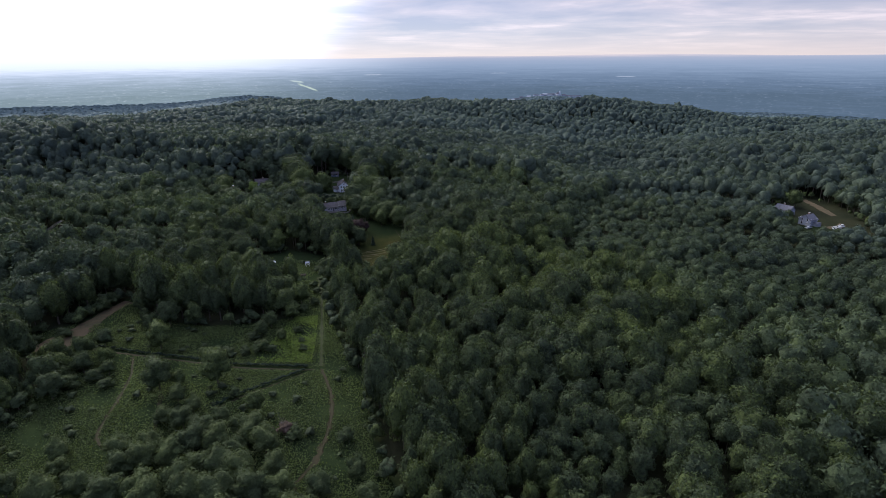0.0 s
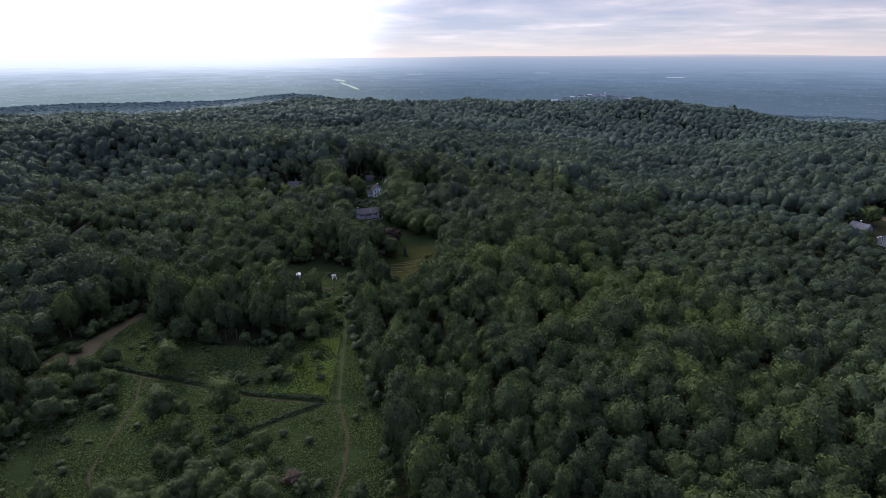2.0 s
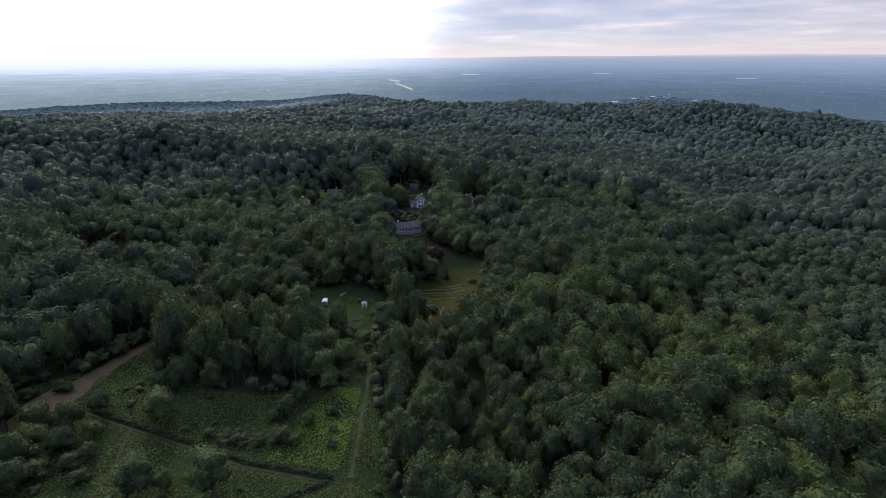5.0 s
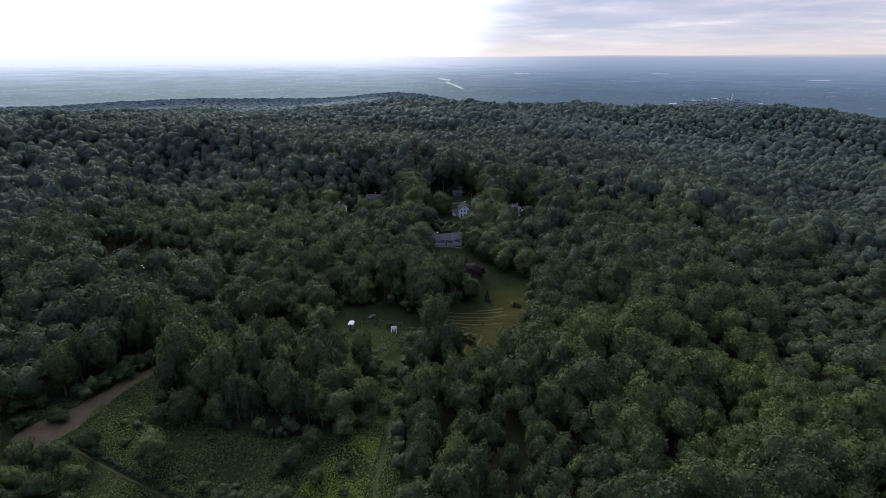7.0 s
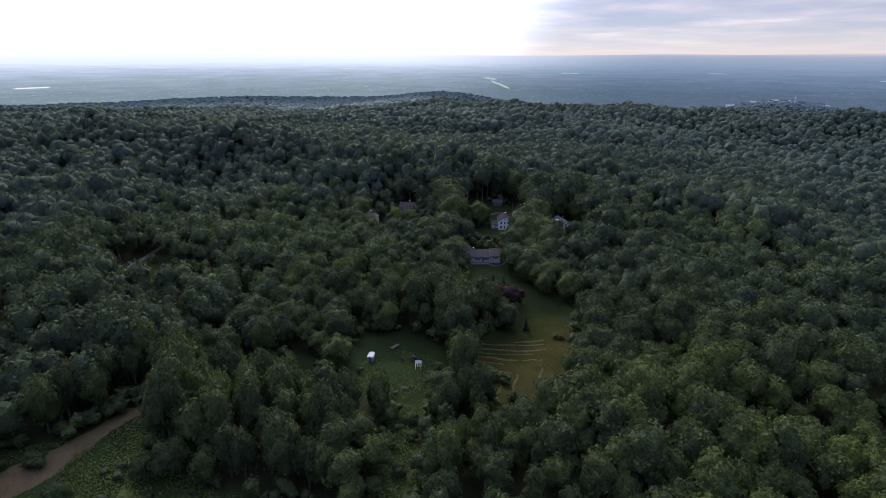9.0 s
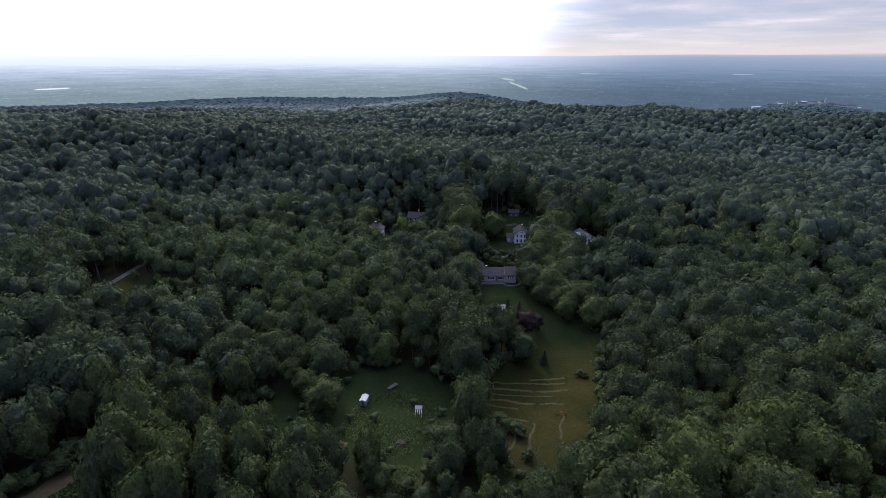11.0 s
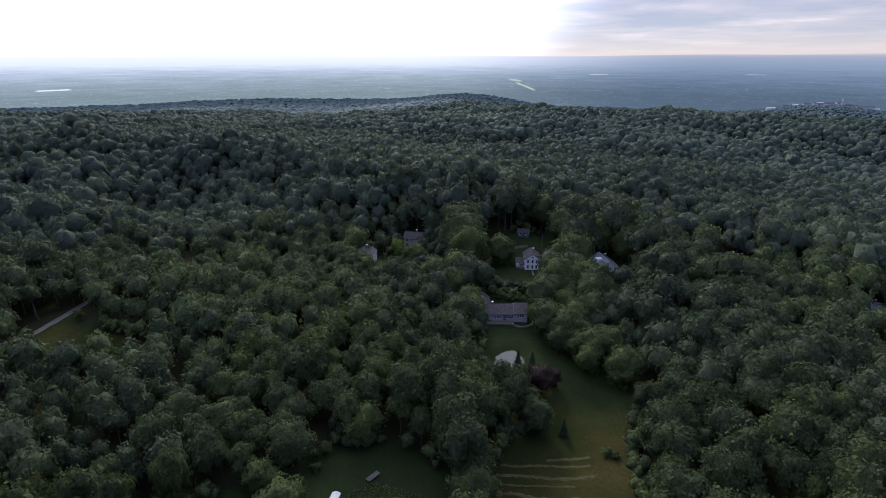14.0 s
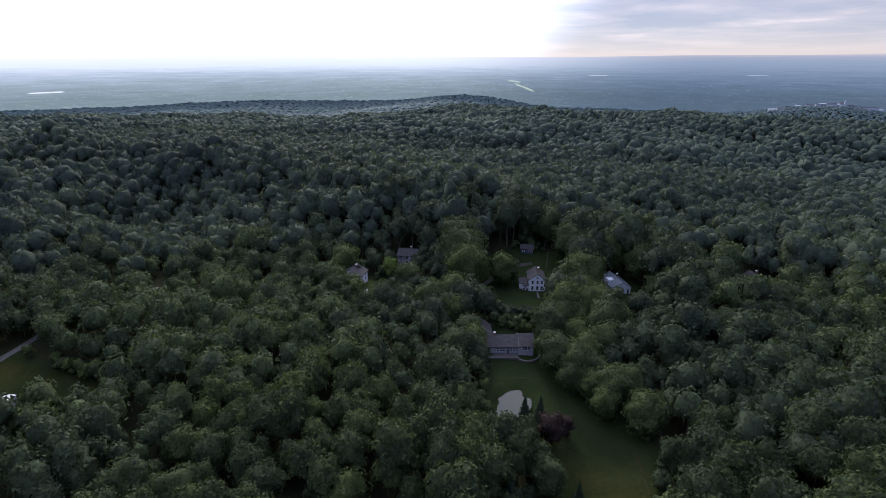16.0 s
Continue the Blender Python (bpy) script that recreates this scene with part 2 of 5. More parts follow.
def height(x, y):
    """The lie of the land: an old field, a hollow with a pond, a wooded ridge, and the low plain beyond it."""
    x, y = np.asarray(x, float), np.asarray(y, float)
    h = 2.0 + 5.5 * smooth01(-115, -230, x) - 5.0 * smooth01(-30, 40, x)
    h = h - 8.5 * bell(x, y, -40, 303, 36, 62) - 9.0 * bell(x, y, 85, 430, 75, 80) - 1.0 * bell(x, y, -66, 337, 16, 18)
    h = h - 1.5 * bell(x, y, -78, 415, 30, 25)
    h = h + 6.0 * smooth01(425, 490, y) * smooth01(60, -60, x)
    h = h + 3.5 * smooth01(415, 470, y) * smooth01(-60, 60, x) * smooth01(220, 90, x)
    crest = 3.0 * smooth01(-760, -380, x) * smooth01(640, 330, x) + 9.0 * bell(x, y, -250, 930, 150, 130) + 31.0 * bell(x, y, 270, 960, 170, 150) + 13.5 * bell(x, y, 20, 970, 150, 130)
    crest = crest - 1.0 * bell(x, y, -70, 940, 80, 110)
    h = h + crest * smooth01(520, 930, y) - 4.0 * smooth01(-330, -600, x) * smooth01(560, 900, y) - 15.0 * smooth01(-780, -1000, x)
    h = h - 4.0 * smooth01(420, 750, x) * smooth01(520, 900, y) - 9.0 * smooth01(620, 880, y)
    far = np.hypot(x + 60, y - 100)
    h = h - (52.0 + 42.0 * smooth01(-800, -350, x) + crest) * smooth01(960, 1480, np.maximum(y + 0.12 * np.abs(x), far - 260))
    h = h + 57.0 * bell(x, y, 430, 2180, 260, 170)
    h = h - 5.0 * bell(x, y, -285, 392, 110, 26) - 3.0 * bell(x, y, -190, 365, 45, 35) - 8.0 * bell(x, y, -270, 405, 105, 30) + 3.0 * bell(x, y, -318, 335, 42, 40)
    h = h + 3.8 * bell(x, y, -156, 385, 22, 18) + 1.4 * bell(x, y, -144, 419, 15, 13) + 1.5 * bell(x, y, 69, 440, 22, 20)
    h = h - 18.0 * bell(x, y, 165, 532, 75, 100) - 8.0 * bell(x, y, 210, 725, 150, 80) - 9.0 * bell(x, y, -200, 655, 330, 62)
    h = h + 9.0 * smooth01(418, 466, y + 0.1 * (x + 200)) * smooth01(660, 540, y) * smooth01(-70, -150, x) * smooth01(-640, -480, x) - 5.5 * smooth01(470, 540, y) * smooth01(700, 560, y) * smooth01(-70, -150, x) + 6.0 * bell(x, y, -520, 450, 90, 70)
    h = h + 1.5 * np.sin(x / 57.0 + 1.3) * np.sin(y / 71.0) * smooth01(380, 520, y)
    h = h + 0.35 * np.sin(x / 11.0) * np.sin(y / 13.0 + 0.7)
    h = h + (3.0 + 3.0 * smooth01(500, 600, y) * smooth01(880, 780, y)) * (np.sin(x / 140.0 + y / 310.0) + np.sin(x / 230.0 - y / 170.0 + 1)) * smooth01(480, 760, y)
    return h


def hz(x, y):
    return float(height(x, y))


# ---- plan: open ground among the woods ----
FIELD = [(-8, 60), (-12, 100), (-19, 114), (-24, 140), (-36, 166), (-46, 193), (-51, 213), (-58, 234), (-66, 232), (-65, 212), (-61, 190), (-90, 184), (-118, 188), (-132, 209), (-143, 206), (-141, 186), (-154, 176), (-140, 162), (-128, 150), (-126, 128), (-116, 84), (-90, 60)]
GLADE = [(-58, 230), (-55, 256), (-66, 274), (-84, 276), (-97, 266), (-101, 252), (-112, 244), (-118, 232), (-108, 221), (-92, 224), (-80, 230)]
GLADE_GREEN = [(-86, 236), (-66, 234), (-61, 250), (-68, 264), (-82, 262), (-88, 250)]
MEADOW = [(-46, 246), (-30, 238), (-21, 245), (-20, 275), (-23, 300), (-24, 326), (-32, 340), (-44, 356), (-52, 373), (-62, 376), (-86, 374), (-88, 352), (-80, 345), (-76, 326), (-60, 318), (-50, 307), (-58, 293), (-57, 268)]
YARD = [(-106, 389), (-70, 389), (-62, 400), (-63, 418), (-70, 440), (-74, 454), (-94, 454), (-108, 440), (-110, 425), (-106, 398)]
YARD_WEST = [(-158, 376), (-142, 366), (-126, 369), (-128, 382), (-138, 390), (-141, 412), (-148, 410), (-154, 384)]
LAWN_WEST = [(-222, 274), (-205, 258), (-186, 264), (-174, 281), (-181, 288), (-196, 286), (-213, 284), (-222, 286)]
YARD_EAST = [(214, 304), (250, 306), (272, 330), (278, 372), (278, 402), (264, 402), (250, 382), (226, 366)]
TOWN = [(190, 1900), (560, 1900), (640, 2180), (600, 2380), (180, 2380)]
YOUNG = [(60, 262), (105, 225), (205, 225), (262, 300), (230, 318), (205, 400), (140, 430), (95, 370)]     # a younger, lower stand
CLEARED = [FIELD, GLADE, MEADOW, YARD, YARD_WEST, LAWN_WEST, YARD_EAST]
ROAD = [(-275, 190), (-262, 205), (-240, 236), (-226, 262), (-222, 272), (-226, 290), (-233, 312), (-236, 329), (-232, 342), (-218, 360), (-204, 368)]
SPOTS = [(-42, 411, 15), (-47, 403, 8), (-143, 408, 7), (12, 446, 11), (9, 435, 6), (66, 428, 7), (-79, 383, 13), (68, 438, 7), (15, 460, 7), (-44, 428, 13), (-144, 422, 8), (-20, 516, 7), (-197, 268, 8), (-34, 238, 8), (63, 415, 7), (-69, 318, 6), (-200, 261, 9), (-187, 260, 7), (226, 340, 9), (233, 318, 9)]  # small openings round houses


def inside(poly, x, y):
    ok = np.zeros(np.shape(x), bool)
    for (x0, y0), (x1, y1) in zip(poly, poly[1:] + poly[:1]):
        if y0 != y1:
            ok ^= ((y0 > y) != (y1 > y)) & (x < (x1 - x0) * (y - y0) / (y1 - y0) + x0)
    return ok


def from_line(line, x, y):
    d = np.full(np.shape(x), 1e9)
    for (x0, y0), (x1, y1) in zip(line, line[1:]):
        dx, dy = x1 - x0, y1 - y0
        u = np.clip(((x - x0) * dx + (y - y0) * dy) / (dx * dx + dy * dy), 0, 1)
        d = np.minimum(d, np.hypot(x - x0 - u * dx, y - y0 - u * dy))
    return d


def grown_over(x, y, margin=0.0):
    """True where the woods stand."""
    bad = from_line(ROAD, x, y) < np.where(y > 283, 2.4, 4.0)
    for poly in CLEARED:
        bad |= inside(poly, x, y)
        if margin:
            bad |= from_line(poly + poly[:1], x, y) < margin
    for cx, cy, r in SPOTS:
        bad |= np.hypot(x - cx, y - cy) < r
    return ~bad


# ---- ground: one sheet out to the far plain ----
def ground_material():
    m, add = material("ground")
    pos = add("ShaderNodeNewGeometry").outputs["Position"]
    big = add("ShaderNodeTexNoise", (pos, "Vector"), Scale=0.045, Detail=5.0)
    fine = add("ShaderNodeTexNoise", (pos, "Vector"), Scale=0.9, Detail=5.0, Roughness=0.7)
    f = add("ShaderNodeMath", (fine.outputs[0], 0), (0.55, 1), (big.outputs[0], 2), op="MULTIPLY_ADD").outputs[0]
    f = add("ShaderNodeMapRange", (f, 0), From_Min=0.5, From_Max=1.05).outputs[0]
    grass = add("ShaderNodeValToRGB", (f, 0), ramp=[(0.0, (0.013, 0.020, 0.010)), (0.45, (0.021, 0.031, 0.013)), (0.8, (0.030, 0.042, 0.016)), (1.0, (0.044, 0.049, 0.022))]).outputs[0]
    floor = add("ShaderNodeValToRGB", (f, 0), ramp=[(0.0, (0.016, 0.020, 0.012)), (1.0, (0.036, 0.036, 0.020))]).outputs[0]
    hay = add("ShaderNodeValToRGB", (f, 0), ramp=[(0.0, (0.013, 0.021, 0.008)), (0.4, (0.024, 0.027, 0.010)), (0.7, (0.036, 0.034, 0.013)), (1.0, (0.053, 0.046, 0.019))]).outputs[0]
    lawn = add("ShaderNodeAttribute")
    lawn.attribute_name = "grass"
    # hay on the meadow, painted sunlight on the west lawn
    dry = add("ShaderNodeAttribute")
    dry.attribute_name = "dry"
    mix = add("ShaderNodeMix", (lawn.outputs["Fac"], 0), (floor, 6), (grass, 7), kind_="RGBA")
    mix = add("ShaderNodeMix", (dry.outputs["Fac"], 0), (mix.outputs[2], 6), (hay, 7), kind_="RGBA")
    bump = add("ShaderNodeBump", (fine.outputs[0], "Height"), Strength=0.7, Distance=0.5)
    p = add("ShaderNodeBsdfPrincipled", (mix.outputs[2], "Base Color"), (bump.outputs[0], "Normal"), Roughness=0.9)
    p.inputs["Specular IOR Level"].default_value = 0.0
    add("ShaderNodeOutputMaterial", (p.outputs[0], 0))
    return m


def spaced(lo, hi, fine_lo, fine_hi, step, grow=1.12):
    a = list(np.arange(fine_lo, fine_hi, step))
    s, v = step, fine_lo
    while v > lo:
        s *= grow
        v -= s
        a.insert(0, max(v, lo))
    s, v = step, a[-1]
    while v < hi:
        s *= grow
        v += s
        a.append(min(v, hi))
    return np.array(a)


def build_ground():
    xs = spaced(-2900, 2900, -260, 100, 2.5)
    ys = spaced(-2700, 2950, 80, 460, 2.5)
    gx, gy = np.meshgrid(xs, ys)
    x, y = gx.ravel(), gy.ravel()
    z = height(x, y)
    z = z - 1.6 * smooth01(1.15, 0.75, np.hypot((x + 67.6) / 5.8, (y - 333.5) / 9.8))   # the pond's bed
    nx, ny = len(xs), len(ys)
    i = (np.arange(ny - 1)[:, None] * nx + np.arange(nx - 1)[None, :]).ravel()
    faces = np.concatenate([np.stack([i, i + 1, i + nx + 1], 1), np.stack([i, i + nx + 1, i + nx], 1)])
    me = array_mesh("ground", np.stack([x, y, z], 1), faces, [ground_material()], smooth=np.ones(len(faces), bool))
    grass = np.zeros(len(x))
    for poly in CLEARED[:-1]:
        grass = np.maximum(grass, np.where(inside(poly, x, y), 1.0, smooth01(3.5, 0.0, from_line(poly + poly[:1], x, y))))
    for cx, cy, r in SPOTS:
        grass = np.maximum(grass, smooth01(r + 3, r - 2, np.hypot(x - cx, y - cy)))
    hay = np.where(inside(MEADOW, x, y), 1.0, 0.0) * smooth01(322, 300, y + 0.25 * x)
    # tan strip on the west lawn: low sun painted in with the hay colour
    hay = np.maximum(hay, np.where(inside(LAWN_WEST, x, y), 0.8, 0.0) * smooth01(268, 278, y - 0.35 * (x + 200)))
    for key, v in (("grass", grass), ("dry", hay)):
        me.attributes.new(key, "FLOAT", "POINT").data.foreach_set("value", v.astype(np.float32))
    return tagged(new("ground", me), "rolling ground with rough grass, hay meadow and woodland floor", "ground", kind="structure")


build_ground()


# ---- the far plain and its painted haze: a glowing ring behind the ridge ----
def build_backdrop():
    m, add = material("glowing_painted_haze")
    pos = add("ShaderNodeNewGeometry").outputs["Position"]
    rel = add("ShaderNodeVectorMath", (pos, 0), op="SUBTRACT")
    rel.inputs[1].default_value = (-60, 100, 0)
    sep = add("ShaderNodeSeparateXYZ", (rel.outputs[0], 0))
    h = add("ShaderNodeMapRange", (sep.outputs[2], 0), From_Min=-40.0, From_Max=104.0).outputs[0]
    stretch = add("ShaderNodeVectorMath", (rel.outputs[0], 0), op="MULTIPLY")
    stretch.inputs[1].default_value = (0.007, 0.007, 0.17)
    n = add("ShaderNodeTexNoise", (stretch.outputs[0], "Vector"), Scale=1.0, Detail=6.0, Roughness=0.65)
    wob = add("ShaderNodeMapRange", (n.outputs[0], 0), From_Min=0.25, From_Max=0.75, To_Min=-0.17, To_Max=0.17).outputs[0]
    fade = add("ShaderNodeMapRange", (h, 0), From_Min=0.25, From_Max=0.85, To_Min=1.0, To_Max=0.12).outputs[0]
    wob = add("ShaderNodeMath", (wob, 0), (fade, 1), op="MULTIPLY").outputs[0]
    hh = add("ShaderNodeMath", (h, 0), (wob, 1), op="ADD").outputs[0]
    # haze in the glow's colour: paler with height, and white on the sun's side
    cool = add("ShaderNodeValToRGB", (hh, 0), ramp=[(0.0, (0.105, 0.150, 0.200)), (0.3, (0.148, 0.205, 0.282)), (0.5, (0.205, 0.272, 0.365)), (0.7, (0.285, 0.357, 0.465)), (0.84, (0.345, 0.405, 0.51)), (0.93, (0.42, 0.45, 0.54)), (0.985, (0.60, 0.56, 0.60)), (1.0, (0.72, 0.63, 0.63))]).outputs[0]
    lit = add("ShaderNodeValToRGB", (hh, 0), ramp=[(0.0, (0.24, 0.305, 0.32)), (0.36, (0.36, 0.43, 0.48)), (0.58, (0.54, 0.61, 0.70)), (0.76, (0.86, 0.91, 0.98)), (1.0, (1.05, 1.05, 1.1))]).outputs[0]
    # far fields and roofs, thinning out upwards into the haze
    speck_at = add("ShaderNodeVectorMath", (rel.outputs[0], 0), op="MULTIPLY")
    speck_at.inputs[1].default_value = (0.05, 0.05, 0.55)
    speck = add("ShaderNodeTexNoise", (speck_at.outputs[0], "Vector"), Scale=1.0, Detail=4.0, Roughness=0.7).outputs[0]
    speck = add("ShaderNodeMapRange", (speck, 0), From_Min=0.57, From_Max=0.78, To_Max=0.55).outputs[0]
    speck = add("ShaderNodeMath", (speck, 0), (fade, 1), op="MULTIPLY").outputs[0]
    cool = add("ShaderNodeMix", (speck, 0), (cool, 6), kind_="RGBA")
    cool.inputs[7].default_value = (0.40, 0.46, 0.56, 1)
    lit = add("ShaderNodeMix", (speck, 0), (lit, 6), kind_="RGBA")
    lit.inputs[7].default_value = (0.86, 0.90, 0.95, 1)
    cool, lit = cool.outputs[2], lit.outputs[2]
    turn = add("ShaderNodeMath", (sep.outputs[0], 0), (sep.outputs[1], 1), op="ARCTAN2").outputs[0]
    along = add("ShaderNodeMath", (turn, 0), (2300.0, 1), op="MULTIPLY").outputs[0]

    def patch(u0, u1, z0, slope, half, ragged):
        """A stretch of open land: from u0 to u1 round the horizon, its middle line starting at z0."""
        run = add("ShaderNodeMath", (along, 0), (u0, 1), op="SUBTRACT").outputs[0]
        line = add("ShaderNodeMath", (run, 0), (slope, 1), (z0, 2), op="MULTIPLY_ADD").outputs[0]
        off = add("ShaderNodeMath", (sep.outputs[2], 0), (line, 1), op="SUBTRACT").outputs[0]
        off = add("ShaderNodeMath", (n.outputs[0], 0), (ragged, 1), (off, 2), op="MULTIPLY_ADD").outputs[0]
        off = add("ShaderNodeMath", (off, 0), (ragged * 0.5, 1), op="SUBTRACT").outputs[0]
        off = add("ShaderNodeMath", (off, 0), op="ABSOLUTE").outputs[0]
        thin = add("ShaderNodeMapRange", (off, 0), From_Min=half, From_Max=half * 0.45).outputs[0]
        mid = add("ShaderNodeMath", (run, 0), ((u1 - u0) / 2, 1), op="SUBTRACT").outputs[0]
        mid = add("ShaderNodeMath", (mid, 0), op="ABSOLUTE").outputs[0]
        ends = add("ShaderNodeMapRange", (mid, 0), From_Min=(u1 - u0) / 2, From_Max=(u1 - u0) / 2 - 14).outputs[0]
        return add("ShaderNodeMath", (thin, 0), (ends, 1), op="MULTIPLY").outputs[0]

    for spot, tone in ((patch(-575, -515, 14.0, -0.16, 4.5, 14.0), (0.52, 0.60, 0.56, 1)), (patch(-545, -462, 2.0, -0.38, 4.5, 8.0), (0.52, 0.60, 0.50, 1)), (patch(-2245, -2138, -8.5, 0.02, 2.6, 3.0), (0.95, 0.96, 1.0, 1)), (patch(-272, -192, 32.0, 0.0, 1.4, 2.0), (0.62, 0.66, 0.72, 1)), (patch(255, 330, 36.0, 0.0, 1.2, 2.0), (0.46, 0.51, 0.60, 1)), (patch(760, 840, 22.0, 0.0, 1.3, 2.0), (0.46, 0.51, 0.60, 1))):
        shade = add("ShaderNodeMix", (spot, 0), (cool, 6), kind_="RGBA")
        glare = add("ShaderNodeMix", (spot, 0), (lit, 6), kind_="RGBA")
        shade.inputs[7].default_value = glare.inputs[7].default_value = tone
        cool, lit = shade.outputs[2], glare.outputs[2]
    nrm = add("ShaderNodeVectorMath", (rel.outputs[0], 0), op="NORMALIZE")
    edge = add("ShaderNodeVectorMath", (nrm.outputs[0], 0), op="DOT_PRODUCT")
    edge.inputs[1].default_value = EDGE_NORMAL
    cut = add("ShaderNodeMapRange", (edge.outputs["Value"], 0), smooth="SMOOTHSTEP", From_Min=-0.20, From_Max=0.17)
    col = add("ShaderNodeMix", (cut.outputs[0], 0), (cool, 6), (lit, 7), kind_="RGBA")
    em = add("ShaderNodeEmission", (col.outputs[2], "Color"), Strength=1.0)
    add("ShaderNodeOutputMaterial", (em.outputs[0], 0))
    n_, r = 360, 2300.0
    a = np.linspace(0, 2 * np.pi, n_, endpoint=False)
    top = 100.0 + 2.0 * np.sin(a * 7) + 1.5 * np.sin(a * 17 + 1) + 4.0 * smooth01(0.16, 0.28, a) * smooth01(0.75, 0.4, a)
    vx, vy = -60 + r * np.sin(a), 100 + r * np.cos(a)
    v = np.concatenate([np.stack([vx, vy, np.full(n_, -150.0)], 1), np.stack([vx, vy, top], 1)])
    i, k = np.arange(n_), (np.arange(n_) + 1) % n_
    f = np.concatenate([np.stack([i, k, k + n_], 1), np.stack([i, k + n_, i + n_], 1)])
    tagged(new("backdrop", array_mesh("backdrop", v, f, [m])), "glowing backdrop painted as a hazy blue wooded plain reaching to the horizon", "backdrop", kind="structure")


build_backdrop()


# ---- trees ----
T_ = (1 + 5 ** 0.5) / 2
ICO_V = np.array([(-1, T_, 0), (1, T_, 0), (-1, -T_, 0), (1, -T_, 0), (0, -1, T_), (0, 1, T_), (0, -1, -T_), (0, 1, -T_), (T_, 0, -1), (T_, 0, 1), (-T_, 0, -1), (-T_, 0, 1)])
ICO_V = ICO_V / np.linalg.norm(ICO_V[0])
ICO_F = np.array([(0, 11, 5), (0, 5, 1), (0, 1, 7), (0, 7, 10), (0, 10, 11), (1, 5, 9), (5, 11, 4), (11, 10, 2), (10, 7, 6), (7, 1, 8), (3, 9, 4), (3, 4, 2), (3, 2, 6), (3, 6, 8), (3, 8, 9), (4, 9, 5), (2, 4, 11), (6, 2, 10), (8, 6, 7), (9, 8, 1)])


def split_once(v, f):
    """Each triangle into four, the new corners on the unit ball."""
    v, made, out = [tuple(p) for p in v], {}, []

    def mid(i, k):
        key = (min(i, k), max(i, k))
        if key not in made:
            p = (np.array(v[i]) + np.array(v[k])) / 2
            v.append(tuple(p / np.linalg.norm(p)))
            made[key] = len(v) - 1
        return made[key]
    for i, k, m in f:
        a, b, c = mid(i, k), mid(k, m), mid(m, i)
        out += [(i, a, c), (k, b, a), (m, c, b), (a, b, c)]
    return np.array(v), np.array(out)


BALLS = [(ICO_V, ICO_F)]
for _ in range(3):
    BALLS.append(split_once(*BALLS[-1]))


def turned(rng):
    q = rng.normal(size=4)
    w, x, y, z = q / np.linalg.norm(q)
    return np.array([[1 - 2 * (y * y + z * z), 2 * (x * y - w * z), 2 * (x * z + w * y)], [2 * (x * y + w * z), 1 - 2 * (x * x + z * z), 2 * (y * z - w * x)], [2 * (x * z - w * y), 2 * (y * z + w * x), 1 - 2 * (x * x + y * y)]])


def leaf_triangles(rng, p, nrm, size):
    """One irregular leaf clump at every point, facing roughly along the normal."""
    n = len(p)
    nn = nrm + rng.normal(size=(n, 3)) * 0.45
    nn /= np.linalg.norm(nn, axis=1)[:, None]
    a = np.cross(nn, rng.normal(size=(n, 3)))
    a /= np.linalg.norm(a, axis=1)[:, None]
    b = np.cross(nn, a)
    s = size * rng.uniform(0.6, 1.35, size=(n, 1))
    v = np.stack([p + a * s, p - a * s * 0.5 + b * s * rng.uniform(0.6, 1.0, (n, 1)), p - a * s * 0.5 - b * s * rng.uniform(0.6, 1.0, (n, 1))], 1)
    return v.reshape(-1, 3), np.arange(3 * n).reshape(-1, 3)


def lumps_of(rng, kind, n):
    """Centres and radii of the boughs, in a crown of radius 1 whose base is at 0."""
    out = []
    if kind == "round":
        out.append((0, 0, 1.0, 0.62))
        for i in range(n - 1):
            a, u = i * 2.4 + rng.uniform(-0.4, 0.4), (i + 0.5) / (n - 1)
            r = 0.66 * math.sin(math.pi * (0.2 + 0.68 * u)) * rng.uniform(0.8, 1.08)
            out.append((r * math.cos(a), r * math.sin(a), 0.4 + 1.35 * u, rng.uniform(0.34, 0.48)))
    elif kind == "tall":
        for i in range(n):
            a, u = i * 2.4 + rng.uniform(-0.5, 0.5), (i + 0.5) / n
            r = 0.55 * math.sin(math.pi * (0.18 + 0.75 * u)) * rng.uniform(0.7, 1.2)
            out.append((r * math.cos(a), r * math.sin(a), 0.4 + 2.1 * u, rng.uniform(0.36, 0.5) * (1.1 - 0.35 * u)))
    else:  # broad, with a wide dome
        out.append((0, 0, 0.95, 0.6))
        for i in range(n - 1):
            a, u = i * 2.4 + rng.uniform(-0.4, 0.4), (i + 0.5) / (n - 1)
            r = 0.8 * math.sqrt(u) * rng.uniform(0.85, 1.08)
            out.append((r * math.cos(a), r * math.sin(a), 1.3 - 0.85 * u * u + rng.uniform(-0.12, 0.12), rng.uniform(0.3, 0.44)))
    return np.array(out)


def corner_normals(v, f):
    n = np.zeros_like(v)
    face = np.cross(v[f[:, 1]] - v[f[:, 0]], v[f[:, 2]] - v[f[:, 0]])
    for k in range(3):
        np.add.at(n, f[:, k], face)
    return unit(n), face


